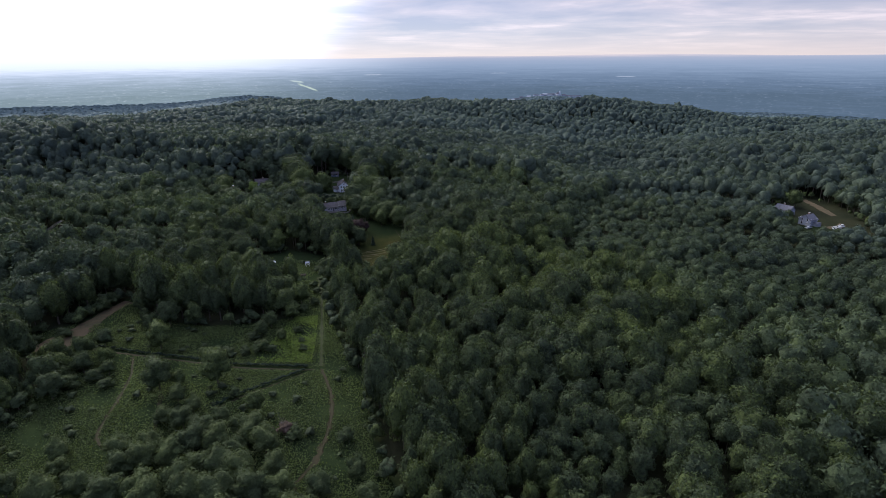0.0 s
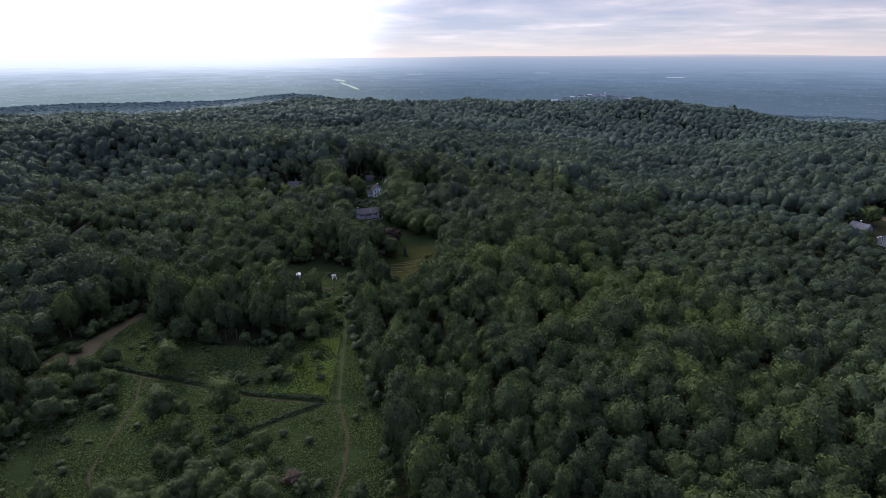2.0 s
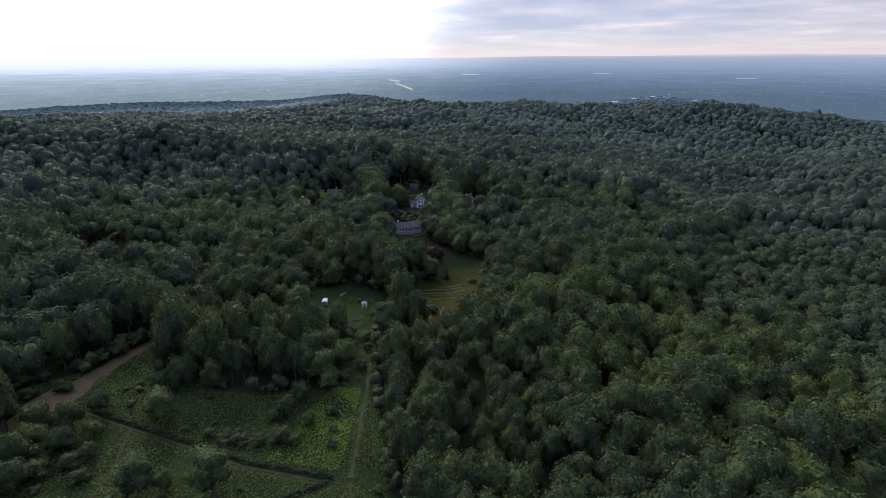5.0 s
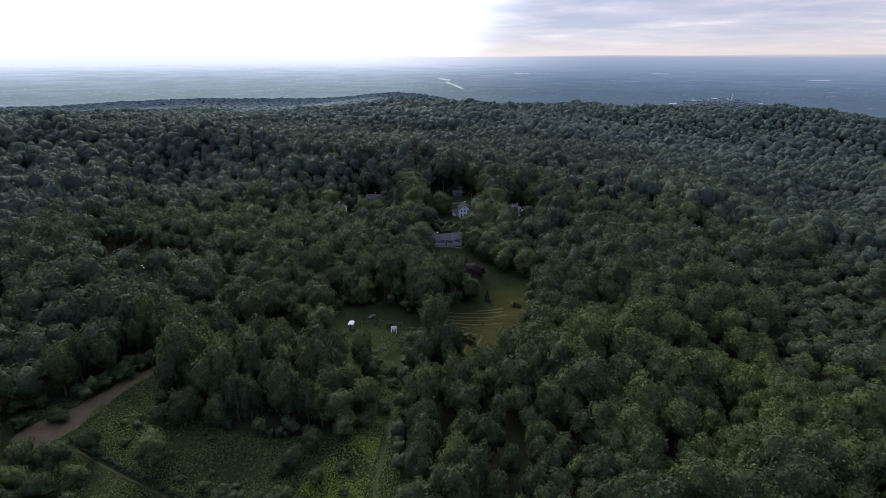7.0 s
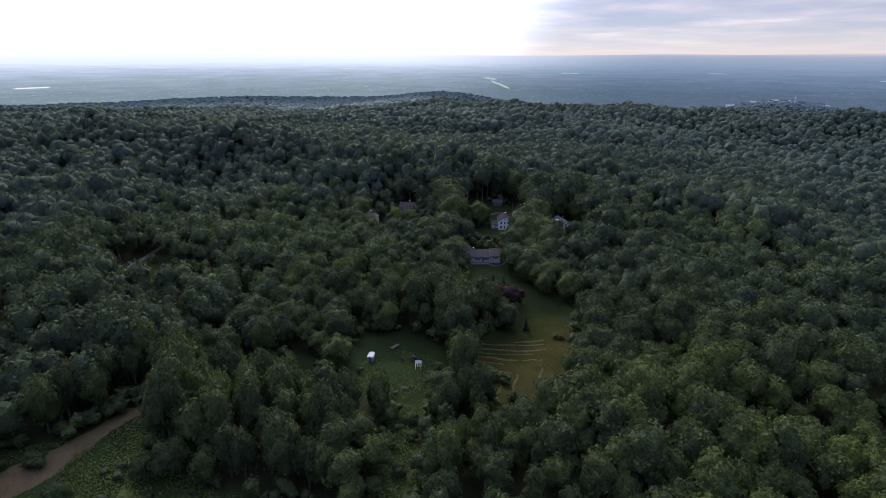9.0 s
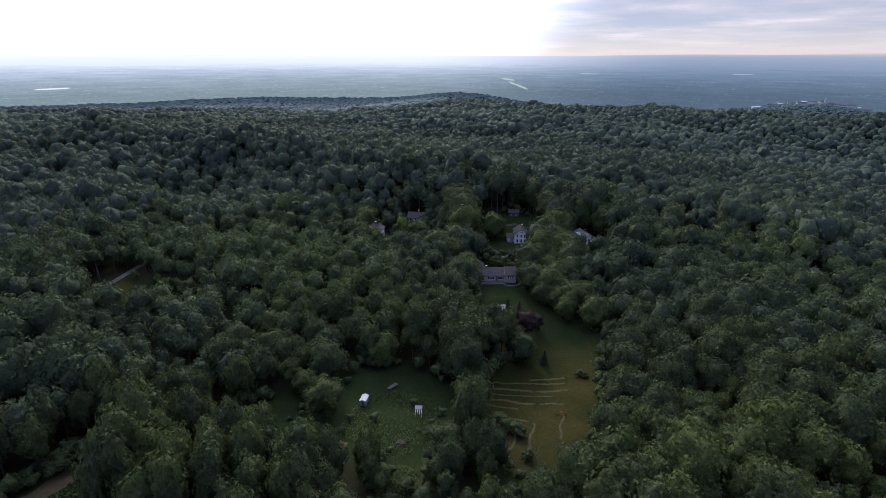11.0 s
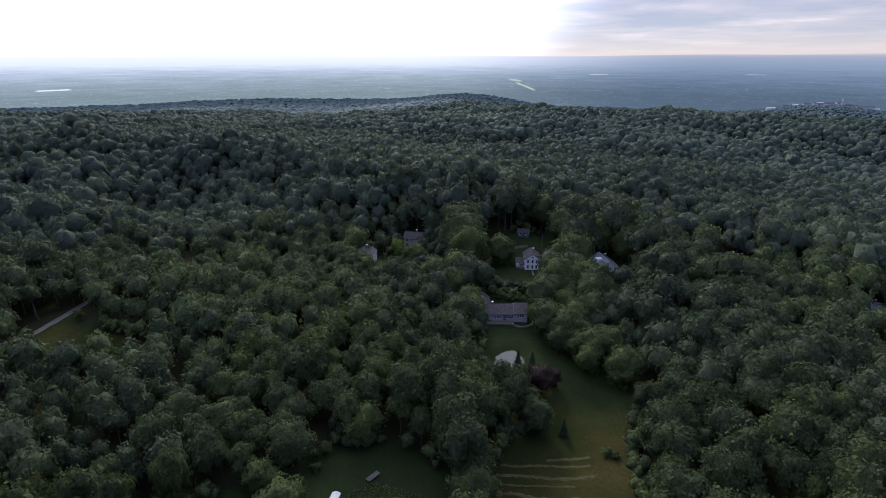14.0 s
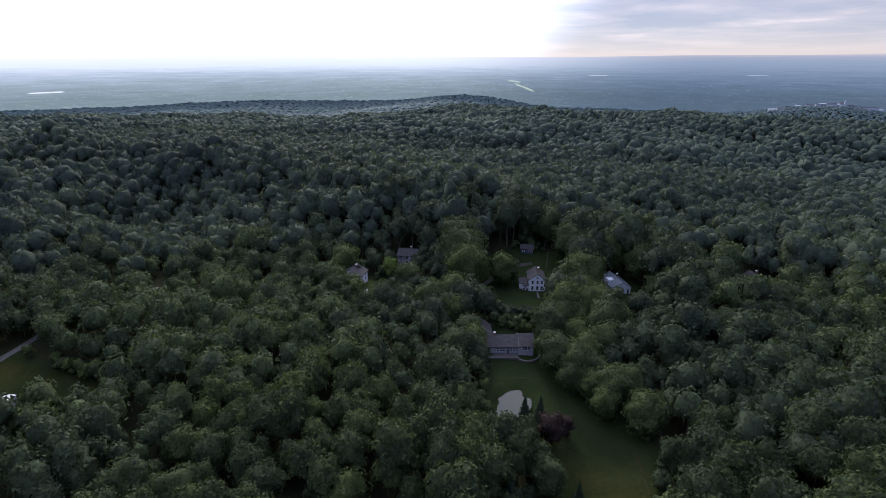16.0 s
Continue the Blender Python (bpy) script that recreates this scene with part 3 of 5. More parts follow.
def crown_surface(lumps, mid, way, sprigs, knob):
    """How far the crown reaches from its middle along each way: boughs, with sprigs swelling out of them."""
    reach = np.zeros(len(way))
    for c in lumps:
        o = c[:3] - mid
        along = way @ o
        gap = np.maximum(c[3] ** 2 - ((o ** 2).sum() - along ** 2), 0)
        reach = np.maximum(reach, np.where(gap > 0, along + np.sqrt(gap), 0))
    at, wide = sprigs
    turn = np.arccos(np.clip(way @ at.T, -1, 1)) / wide
    swell = np.sqrt(np.maximum(1 - turn ** 2, 0)).max(1)
    return np.maximum(reach, 0.35) * (1 - 0.5 * knob + knob * swell)


def crown_arrays(rng, kind, n_lumps, n_leaves, leaf, level=2, knob=0.18, core=0.86, skirt=0.28):
    """A crown of radius 1: a rough body of boughs under a shell of many small leaf clumps."""
    lumps = lumps_of(rng, kind, n_lumps)
    mid = np.array((0, 0, lumps[:, 2].mean()))
    sprigs = unit(rng.normal(size=(110, 3))), rng.uniform(0.17, 0.30, 110)
    spin = turned(rng).T
    sv, sf = BALLS[3]
    sv = sv @ spin
    sv = sv * crown_surface(lumps, mid, sv, sprigs, knob)[:, None] + mid
    low = sv[:, 2].min() + skirt * (sv[:, 2].max() - sv[:, 2].min())
    sn, face = corner_normals(sv, sf)
    v, f = BALLS[level]
    v = v @ spin
    v = v * (crown_surface(lumps, mid, v, sprigs, knob) * rng.uniform(0.97, 1.03, len(v)) * core)[:, None] + mid
    f = f[v[f, 2].mean(1) > low]
    used = np.unique(f)
    again = np.zeros(len(v), int)
    again[used] = np.arange(len(used))
    v, f = v[used], again[f]
    nrm = corner_normals(v, f)[0]
    area = np.linalg.norm(face, axis=1) * (0.45 + np.clip(unit(face)[:, 2], 0, 1)) * (sv[sf, 2].mean(1) > low)
    if not n_leaves:
        return v, f, np.ones(len(f), bool), nrm
    k = rng.choice(len(sf), size=n_leaves, p=area / area.sum())
    w = rng.dirichlet((1, 1, 1), n_leaves)
    p = (sv[sf[k]] * w[:, :, None]).sum(1)
    out = unit((sn[sf[k]] * w[:, :, None]).sum(1))
    p = p + out * rng.uniform(-0.5, 0.7, (n_leaves, 1)) * leaf
    lv, lf = leaf_triangles(rng, p, out, leaf)
    bough = unit(out + rng.normal(size=out.shape) * (0.28 if level > 1 else 0.16))
    return np.concatenate([v, lv]), np.concatenate([f, lf + len(v)]), np.concatenate([np.ones(len(f), bool), np.zeros(len(lf), bool)]), np.concatenate([nrm, np.repeat(bough, 3, 0)])


def conifer_arrays(rng, tiers, n_leaves, leaf):
    """A narrow conifer crown of radius 1 and height 3.2."""
    ring = 7
    vs, fs, base = [], [], 0
    for i in range(tiers):
        u = i / tiers
        r, z0, z1 = (1 - u) * 0.85 + 0.06, 3.0 * u, 3.0 * u + 3.2 / tiers * 1.5
        a = np.arange(ring) * 2 * np.pi / ring + i
        rr = r * rng.uniform(0.75, 1.1, ring)
        vs.append(np.concatenate([np.stack([rr * np.cos(a), rr * np.sin(a), np.full(ring, z0) - 0.06 * rng.random(ring)], 1), [(0, 0, min(z1, 3.2))]]))
        fs.append(np.array([(k, (k + 1) % ring, ring) for k in range(ring)]) + base)
        base += ring + 1
    u = rng.random(n_leaves) ** 1.4
    a = rng.uniform(0, 2 * np.pi, n_leaves)
    r = (1 - u) * rng.uniform(0.7, 1.05, n_leaves)
    p = np.stack([r * np.cos(a), r * np.sin(a), 3.1 * u], 1)
    nr = np.stack([np.cos(a), np.sin(a), np.full(n_leaves, 0.5)], 1)
    v, f = leaf_triangles(rng, p, nr, leaf)
    vs.append(v)
    fs.append(f + base)
    f, v = np.concatenate(fs), np.concatenate(vs)
    return v, f, np.zeros(len(f), bool), unit(v * (1, 1, 0) + (0, 0, 0.25))


def limb(p0, p1, r0, r1, sides):
    p0, p1 = np.array(p0, float), np.array(p1, float)
    d = (p1 - p0) / np.linalg.norm(p1 - p0)
    a = np.cross(d, (0.3, 1, 0.2))
    a /= np.linalg.norm(a)
    b = np.cross(d, a)
    t = np.arange(sides) * 2 * np.pi / sides
    c = np.cos(t)[:, None] * a + np.sin(t)[:, None] * b
    v = np.concatenate([p0 + c * r0, p1 + c * r1])
    f = []
    for i in range(sides):
        k = (i + 1) % sides
        f += [(i, k, k + sides), (i, k + sides, i + sides)]
    return v, np.array(f)


def trunk_arrays(rng, top, r, sides=7, limbs=4):
    """A tapered trunk that flares at the foot, with limbs reaching into the crown. top: height, in crown radii."""
    pieces = [limb((0, 0, -0.15), (0, 0, 0.25), r * 1.5, r, sides), limb((0, 0, 0.25), (0.05, 0.03, top), r, r * 0.45, sides)]
    for i in range(limbs):
        a = i * 2.4 + rng.uniform(-0.4, 0.4)
        z = top * rng.uniform(0.5, 0.8)
        pieces.append(limb((0, 0, z), (0.5 * math.cos(a), 0.5 * math.sin(a), z + 0.5), r * 0.45, r * 0.15, 5))
    vs, fs, base = [], [], 0
    for v, f in pieces:
        vs.append(v)
        fs.append(f + base)
        base += len(v)
    return np.concatenate(vs), np.concatenate(fs)


RNG = np.random.default_rng(7)
KINDS = ["round", "flat", "round", "flat", "round", "flat", "tall"]


def make_shapes(n_lumps, n_leaves, leaf, n, level=1, core=0.88):
    """Crown shapes with a stub of trunk under each; crown base at height 0, radius 1."""
    return [crown_arrays(RNG, KINDS[i % len(KINDS)], n_lumps, n_leaves, leaf, level, core=core) for i in range(n)]


def stuff_forest(name, label, mat, shapes, x, y, radius, tall, tint, stem_sides, category="woods"):
    """Many trees in one mesh: tall is each tree's height, radius its crown's."""
    which = RNG.integers(0, len(shapes), len(x))
    yaw = RNG.uniform(0, 2 * np.pi, len(x))
    z = height(x, y)
    vs, fs, sm, mi, tn, ns, base = [], [], [], [], [], [], 0
    for k, (v, f, s, nr) in enumerate(shapes):
        sel = np.nonzero(which == k)[0]
        if not len(sel):
            continue
        span = v[:, 2].max()
        c, s_ = np.cos(yaw[sel])[:, None], np.sin(yaw[sel])[:, None]
        r = radius[sel][:, None]
        deep = np.minimum(span * r[:, 0] * 1.25, tall[sel] * 0.92)[:, None]     # the crown's own height
        px = (v[None, :, 0] * c - v[None, :, 1] * s_) * r + x[sel][:, None]
        py = (v[None, :, 0] * s_ + v[None, :, 1] * c) * r + y[sel][:, None]
        pz = (z + tall)[sel][:, None] - deep + v[None, :, 2] / span * deep
        m = len(sel)
        ns.append(np.stack([nr[None, :, 0] * c - nr[None, :, 1] * s_, nr[None, :, 0] * s_ + nr[None, :, 1] * c, np.repeat(nr[None, :, 2], m, 0)], 2).reshape(-1, 3))
        vs.append(np.stack([px, py, pz], 2).reshape(-1, 3))
        fs.append((f[None] + (base + np.arange(m) * len(v))[:, None, None]).reshape(-1, 3))
        sm.append(np.tile(s, m))
        mi.append(np.zeros(m * len(f), np.int32))
        tn.append(np.repeat(tint[sel], len(v)))
        base += m * len(v)
    t = np.arange(stem_sides) * 2 * np.pi / stem_sides
    m = len(x)
    ring = np.stack([np.cos(t), np.sin(t)], 1)
    foot = np.concatenate([ring * 0.24, ring * 0.12])
    px = x[:, None] + foot[None, :, 0] * (tall / 15)[:, None]
    py = y[:, None] + foot[None, :, 1] * (tall / 15)[:, None]
    pz = np.concatenate([np.repeat((z - 0.4)[:, None], stem_sides, 1), np.repeat((z + tall * 0.55)[:, None], stem_sides, 1)], 1)
    f = []
    for i in range(stem_sides):
        k = (i + 1) % stem_sides
        f += [(i, k, k + stem_sides), (i, k + stem_sides, i + stem_sides)]
    f = np.array(f)
    vs.append(np.stack([px, py, pz], 2).reshape(-1, 3))
    fs.append((f[None] + (base + np.arange(m) * 2 * stem_sides)[:, None, None]).reshape(-1, 3))
    sm.append(np.ones(m * len(f), bool))
    mi.append(np.ones(m * len(f), np.int32))
    tn.append(np.zeros(m * 2 * stem_sides))
    ns.append(np.tile(np.concatenate([ring, ring]), (m, 1)) @ np.array([[1, 0, 0], [0, 1, 0]]))
    me = array_mesh(name, np.concatenate(vs), np.concatenate(fs), [mat, BARK], np.concatenate(mi), np.concatenate(sm), np.concatenate(tn), np.concatenate(ns))
    return tagged(new(name, me), label, category, kind="stuff")


def scatter(x0, x1, y0, y1, step, jitter=0.42):
    gx, gy = np.meshgrid(np.arange(x0, x1, step), np.arange(y0, y1, step * 0.9))
    gx = gx + (np.arange(gx.shape[0]) % 2)[:, None] * step * 0.5
    x, y = gx.ravel(), gy.ravel()
    x = x + RNG.uniform(-jitter, jitter, len(x)) * step
    y = y + RNG.uniform(-jitter, jitter, len(x)) * step
    return x, y


def stand_tint(x, y):
    """Tint of each tree: stands of one kind, with strangers among them."""
    a = 0.42 + 0.16 * np.sin(x / 43.0 + 0.6 * np.sin(y / 29.0)) + 0.14 * np.sin(y / 37.0 + 1.1 + x / 90.0)
    return np.clip(a + RNG.normal(0, 0.12, len(x)), 0.02, 0.98)


def stand_height(x, y):
    """Trees are lower near the old field, tall round the houses and on the slopes."""
    a = 15.0 + 4.5 * smooth01(330, 440, y) * smooth01(900, 620, y) + 4.0 * np.sin(x / 29.0 + 0.7 * np.sin(y / 41.0)) * np.sin(y / 24.0 + 0.5 * np.sin(x / 35.0)) + 2.4 * np.sin(x / 13.0 + 1.7 * np.sin(y / 19.0)) * np.sin(y / 9.5 + 1.1 * np.sin(x / 17.0)) + 3.0 * bell(x, y, -95, 460, 120, 32) - 2.0 * smooth01(180, 110, y) * smooth01(-20, -90, x)
    a = a - 6.0 * bell(x, y, -165, 375, 55, 50) - 4.0 * bell(x, y, -10, 480, 45, 70) + 5.0 * bell(x, y, -35, 375, 20, 16)
    return a + 4.0 * bell(x, y, -185, 235, 42, 32) + 4.0 * bell(x, y, 30, 250, 55, 45) + 3.0 * bell(x, y, 30, 410, 28, 18)


def in_view(x, y, margin):
    """Within the fan that the flight looks over."""
    a = np.degrees(np.arctan2(x + 0.0, y + 60.0))
    b = np.degrees(np.arctan2(x + 33.0, y - 150.0))
    return ((a > -46 - margin) & (a < 44 + margin)) | ((b > -64 - margin) & (b < 24 + margin) & (y > 190))


def nearest(x, y):
    """How near the flight comes to a place while it is ahead in view."""
    yc = np.clip(y - 95, -5, 192)
    xc = -33 * np.clip(yc / 192, 0, 1) ** 2
    return np.sqrt((x - xc) ** 2 + (y - yc) ** 2 + 92 ** 2)


SINGLE = [(-150, 88), (26, 88), (26, 130), (5, 175), (-20, 215), (-60, 262), (-125, 240), (-150, 215)]   # the stretch of wood passed nearest
wx, wy = scatter(-620, 560, 88, 690, 6.7)
ok = grown_over(wx, wy, 2.2) & in_view(wx, wy, 1)
wx, wy = wx[ok], wy[ok]
EAST = [(-16, 60), (-16, 150), (-12, 190), (60, 262), (105, 225), (205, 225), (300, 280), (400, 280), (400, 60)]     # a wood of smaller crowns
ok = ~inside(EAST, wx, wy)
ex, ey = scatter(-20, 400, 88, 290, 6.0)
keep = inside(EAST, ex, ey) & grown_over(ex, ey, 2.2) & in_view(ex, ey, 1)
wx, wy = np.concatenate([wx[ok], ex[keep]]), np.concatenate([wy[ok], ey[keep]])
single = inside(SINGLE, wx, wy)
ax, ay, wx, wy = wx[single], wy[single], wx[~single], wy[~single]
wd = nearest(wx, wy)


def sizes(x, y, lo, hi):
    """Heights and crown radii: a few big domes stand over smaller neighbours."""
    low = np.where(inside(YOUNG, x, y), 0.58, np.where(inside(EAST, x, y), 0.95, 1.0))
    u = RNG.random(len(x)) ** 1.6
    even = 1 - 0.6 * smooth01(430, 620, y)      # the canopy closes on the hills
    tall = stand_height(x, y) * (0.95 + (0.46 * u - 0.19) * even) * (1 + even * RNG.normal(0, 0.06, len(x)))
    return tall * low, (lo + (hi - lo) * u) * (stand_height(x, y) / 16) ** 0.6 * low ** 0.3


wd = wd * RNG.uniform(0.93, 1.07, len(wd))       # blurs the borders of the distance bands, whose leaves are painted hazier outwards
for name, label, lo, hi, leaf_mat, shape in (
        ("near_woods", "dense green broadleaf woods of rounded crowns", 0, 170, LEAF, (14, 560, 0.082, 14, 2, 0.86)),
        ("middle_woods", "dense green broadleaf woods of rounded crowns", 170, 290, LEAF_MIDDLE_HAZED, (13, 210, 0.115, 14, 1, 0.86)),
        ("slope_woods", "dense green broadleaf woods on the slope", 290, 400, LEAF_MID_HAZED, (12, 80, 0.14, 14, 1, 0.92)),
        ("hill_woods", "dense green broadleaf woods on the hill", 400, 5000, LEAF_MID_HAZED, (12, 44, 0.15, 18, 1, 0.93))):
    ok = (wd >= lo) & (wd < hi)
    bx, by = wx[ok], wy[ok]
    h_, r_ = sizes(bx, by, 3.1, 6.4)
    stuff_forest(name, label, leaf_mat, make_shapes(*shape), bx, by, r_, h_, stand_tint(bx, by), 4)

ox, oy = scatter(-230, 230, -110, 90, 8.6)
ok = grown_over(ox, oy, 2.2) & (oy < 88)
ox, oy = ox[ok], oy[ok]
h_, r_ = sizes(ox, oy, 3.6, 6.6)
stuff_forest("home_woods", "dense green broadleaf woods under the start of the flight", LEAF, make_shapes(9, 6, 0.17, 6, 1), ox, oy, r_, h_, stand_tint(ox, oy), 4)

fx, fy = scatter(-1050, 950, 400, 1170, 8.9)
ok = ((fy >= 690) | (fx < -620) | (fx > 560)) & in_view(fx, fy, 2)
fx, fy = fx[ok], fy[ok]
h_, r_ = sizes(fx, fy, 4.6, 7.8)
stuff_forest("ridge_woods", "green woods covering the long ridge", LEAF_FAR_HAZE_SPRUCE, make_shapes(11, 12, 0.2, 18, 1, 0.96), fx, fy, r_, h_, stand_tint(fx, fy), 3)

px_, py_ = scatter(-2100, 1900, 900, 2400, 17.5)
d = np.hypot(px_ + 60, py_ - 100)
ok = ((py_ > 1230) | (px_ < -1050) | (px_ > 950)) & in_view(px_, py_, 2) & (d < 2290)
px_, py_ = px_[ok], py_[ok]
tx_, ty_ = scatter(150, 680, 1880, 2330, 10.5)
ok = inside(TOWN, tx_, ty_) & (np.hypot(tx_ + 60, ty_ - 100) < 2290)
px_, py_ = np.concatenate([px_, tx_[ok]]), np.concatenate([py_, ty_[ok]])
in_town = inside(TOWN, px_, py_)
stuff_forest("plain_woods", "distant woods on the low plain", LEAF_PLAIN_HAZED, make_shapes(6, 0, 0.3, 6, 0, 1.0), px_, py_, np.where(in_town, 0.55, 1.0) * RNG.uniform(11, 17, len(px_)), np.where(in_town, 7.0, 10.0) * RNG.uniform(0.88, 1.12, len(px_)), stand_tint(px_, py_), 3)


# single trees, each with its trunk and crown
def tree_model(name, label, category, kind, mat, radius, tall, n_lumps=10, n_leaves=560, leaf=0.105, crown_share=0.86, group=""):
    root = tagged(new(name), label, category, group=group)
    if kind == "conifer":
        v, f, s, nr = conifer_arrays(RNG, 9, n_leaves, leaf)
    else:
        v, f, s, nr = crown_arrays(RNG, kind, n_lumps, n_leaves, leaf, 2, skirt=0.05)
    span = v[:, 2].max()
    deep = tall * crown_share
    v = v * (radius, radius, deep / span) + (0, 0, tall - deep)
    crown = new("crown", array_mesh(name + "_crown", v, f, [mat], smooth=s, tint=np.full(len(v), RNG.uniform(0.3, 0.6)), normals=nr))
    tv, tf = trunk_arrays(RNG, tall * 0.62 / radius, 0.055 * tall / 15 * 4.5 / radius)
    trunk = new("trunk", array_mesh(name + "_trunk", tv * radius, tf, [BARK], smooth=np.ones(len(tf), bool)))
    crown.parent = trunk.parent = root
    return root


def plant(model, first, x, y, s=1.0, yaw=0.0, tall=1.0):
    m = Matrix.Translation((x, y, hz(x, y))) @ Matrix.Rotation(yaw, 4, "Z")
    if first:
        model.matrix_basis = m @ Matrix.Diagonal((s, s, s * tall, 1))
        return model
    made = copy_thing(model, m)
    made.scale = (s, s, s * tall)
    return made


models = [tree_model("broadleaf_tree", "broadleaf tree with a full rounded green crown", "tree", k, LEAF, 3.7, 15.5, 15, 620, 0.080, 0.9, "woodland trees") for k in ("round", "flat", "round", "tall", "flat", "round", "tall", "round")]
used = set()
for x, y in zip(ax, ay):
    k = int(RNG.integers(0, len(models)))
    s = float(RNG.uniform(0.86, 1.34)) * (0.95 if inside(EAST, np.array([x]), np.array([y]))[0] else 1.0) * float(stand_height(x, y)) / 16.0
    plant(models[k], k not in used, float(x), float(y), s, float(RNG.uniform(0, 6.28)), float(RNG.uniform(0.9, 1.12)))
    used.add(k)


# ---- trees that stand by themselves ----
def grove(name, label, category, kind, mat, places, radius, tall, group="", **more):
    """One model, planted at every (x, y, scale)."""
    model = tree_model(name, label, category, kind, mat, radius, tall, group=group, **more)
    for i, (x, y, s) in enumerate(places):
        plant(model, i == 0, x, y, s, 1.7 * i + 0.3 * x, 1.0 + 0.08 * math.sin(3.1 * i + x))


grove("field_tree", "round broadleaf tree standing in rough grass", "tree", "round", LEAF, [(-89, 141, 1.25), (-72.5, 145, 1.3), (-101, 166.5, 1.2), (-66.5, 183, 0.72), (-84, 143.5, 0.6), (-97, 186, 0.95), (-106, 184, 1.1), (-112, 181, 0.75), (-55.5, 130, 0.7), (-59.5, 172, 0.5), (-63.5, 165, 0.5), (-80, 134, 0.7), (-120, 137, 1.0), (-126, 143, 1.1), (-64, 137, 0.45), (-60.5, 190, 0.8), (-68, 176, 0.65)], 4.4, 10.5, "field trees", crown_share=0.9, n_leaves=682, leaf=0.064)
grove("field_tree", "bushy young tree with low branches at the field", "tree", "flat", LEAF, [(-64, 195, 1.2), (-70, 201, 1.3), (-77, 204, 1.1), (-85, 202, 0.95), (-92, 204, 1.0), (-100, 205, 1.25), (-113, 202, 1.15), (-121, 196, 1.0), (-60, 203, 1.0), (-68, 208, 1.2), (-124, 160, 0.8), (-119, 151, 0.75), (-115, 157, 0.65), (-110, 150, 0.55), (-127, 151, 0.85), (-121, 167, 0.7), (-131, 157, 0.9)], 4.8, 11.0, "field trees", crown_share=0.92, n_leaves=704, leaf=0.064)
grove("sapling", "young light green tree in the thicket", "tree", "round", LEAF_SHRUB, [(-52, 117, 1.3), (-47, 112, 1.2), (-66, 112, 1.3), (-76, 106, 1.2), (-84, 110, 1.1), (-55, 103, 1.3), (-63, 97, 1.3), (-79, 124, 0.9), (-39, 96, 1.2), (-52, 93, 1.3), (-68, 92, 1.3), (-79, 95, 1.3), (-94, 95, 1.2), (-100, 110, 0.9), (-73, 122, 1.0), (-66, 118, 1.1), (-60, 113, 1.15), (-54, 110, 1.0), (-70, 108, 1.2), (-61, 104, 1.1), (-50, 102, 1.2), (-78, 113, 0.9), (-64, 125, 0.8), (-74, 131, 0.7), (-42, 103, 1.0), (-57, 120, 0.8), (-80, 104, 1.1), (-45, 95, 1.25), (-58, 95, 1.2), (-72, 97, 1.2), (-88, 98, 1.0), (-30, 97, 1.0), (-22, 104, 0.8), (-96, 104, 0.8), (-104, 97, 1.0), (-118, 108, 1.1), (-33, 88, 1.3), (-48, 86, 1.3), (-66, 86, 1.2), (-86, 88, 1.1), (-18, 95, 0.9)], 3.9, 7.6, "thicket", crown_share=0.94, n_leaves=760, leaf=0.062, n_lumps=9)
grove("shrub", "dense rounded green shrub in the field", "shrub", "round", LEAF_SHRUB, [(-70.5, 174, 1.1), (-55.4, 178.7, 0.85), (-50, 165, 0.7), (-80, 163.5, 0.95), (-75.5, 162.5, 1.0), (-70, 163, 0.9), (-85, 164, 0.8), (-140, 175.5, 0.75), (-66, 165, 1.1), (-61, 164.5, 0.9), (-52, 171, 0.6), (-113, 147, 1.3), (-119, 143, 1.5), (-124, 148, 1.6), (-107, 143, 1.1), (-121, 153, 1.2), (-127, 158, 1.2), (-58, 197, 1.1), (-55, 205, 1.0), (-62, 214, 1.1), (-57, 219, 0.9), (-60, 226, 1.0), (-41, 118, 1.0), (-27, 117, 1.1), (-44.4, 260.5, 1.2), (-47.5, 262, 1.3), (-40.5, 259.5, 1.0), (-29.9, 301.4, 0.7), (-27.6, 300.5, 0.55), (-62, 247, 1.1), (-91, 234, 1.0), (-95, 229, 1.2), (-36, 250, 0.8), (-54, 259.5, 1.3), (-152.2, 179, 1.10), (-145.1, 186.3, 1.28), (-140.3, 198.3, 1.45), (-141.5, 175.4, 1.19), (-143.5, 191.2, 1.36), (-148.5, 170, 1.10), (-155.9, 175, 1.28), (-139.4, 205.2, 1.45), (-145.8, 198.5, 1.19)], 2.6, 3.6, "shrubs", crown_share=0.98, n_leaves=330, leaf=0.099, n_lumps=8)
grove("glade_tree", "broad round tree beside the glade", "tree", "round", LEAF, [(-92.5, 242, 1.1), (-102, 258, 1.18), (-137, 256, 1.1), (-125, 259, 1.15), (-91, 274, 1.15), (-104, 249, 0.8), (-57, 266, 1.15), (-61, 276, 1.2), (-52, 248, 1.05), (-55, 240, 1.1), (-66, 279, 1.2), (-48, 241, 0.9)], 5.6, 11.5, "glade trees", crown_share=0.95, n_leaves=836, leaf=0.057, n_lumps=13)
grove("lime_tree", "small tree with pale yellow-green leaves", "tree", "round", LEAF_LIME, [(-107.5, 228, 1.15), (-145, 403, 1.3)], 3.1, 8.5, "pale trees", crown_share=0.9, n_leaves=506, leaf=0.084)
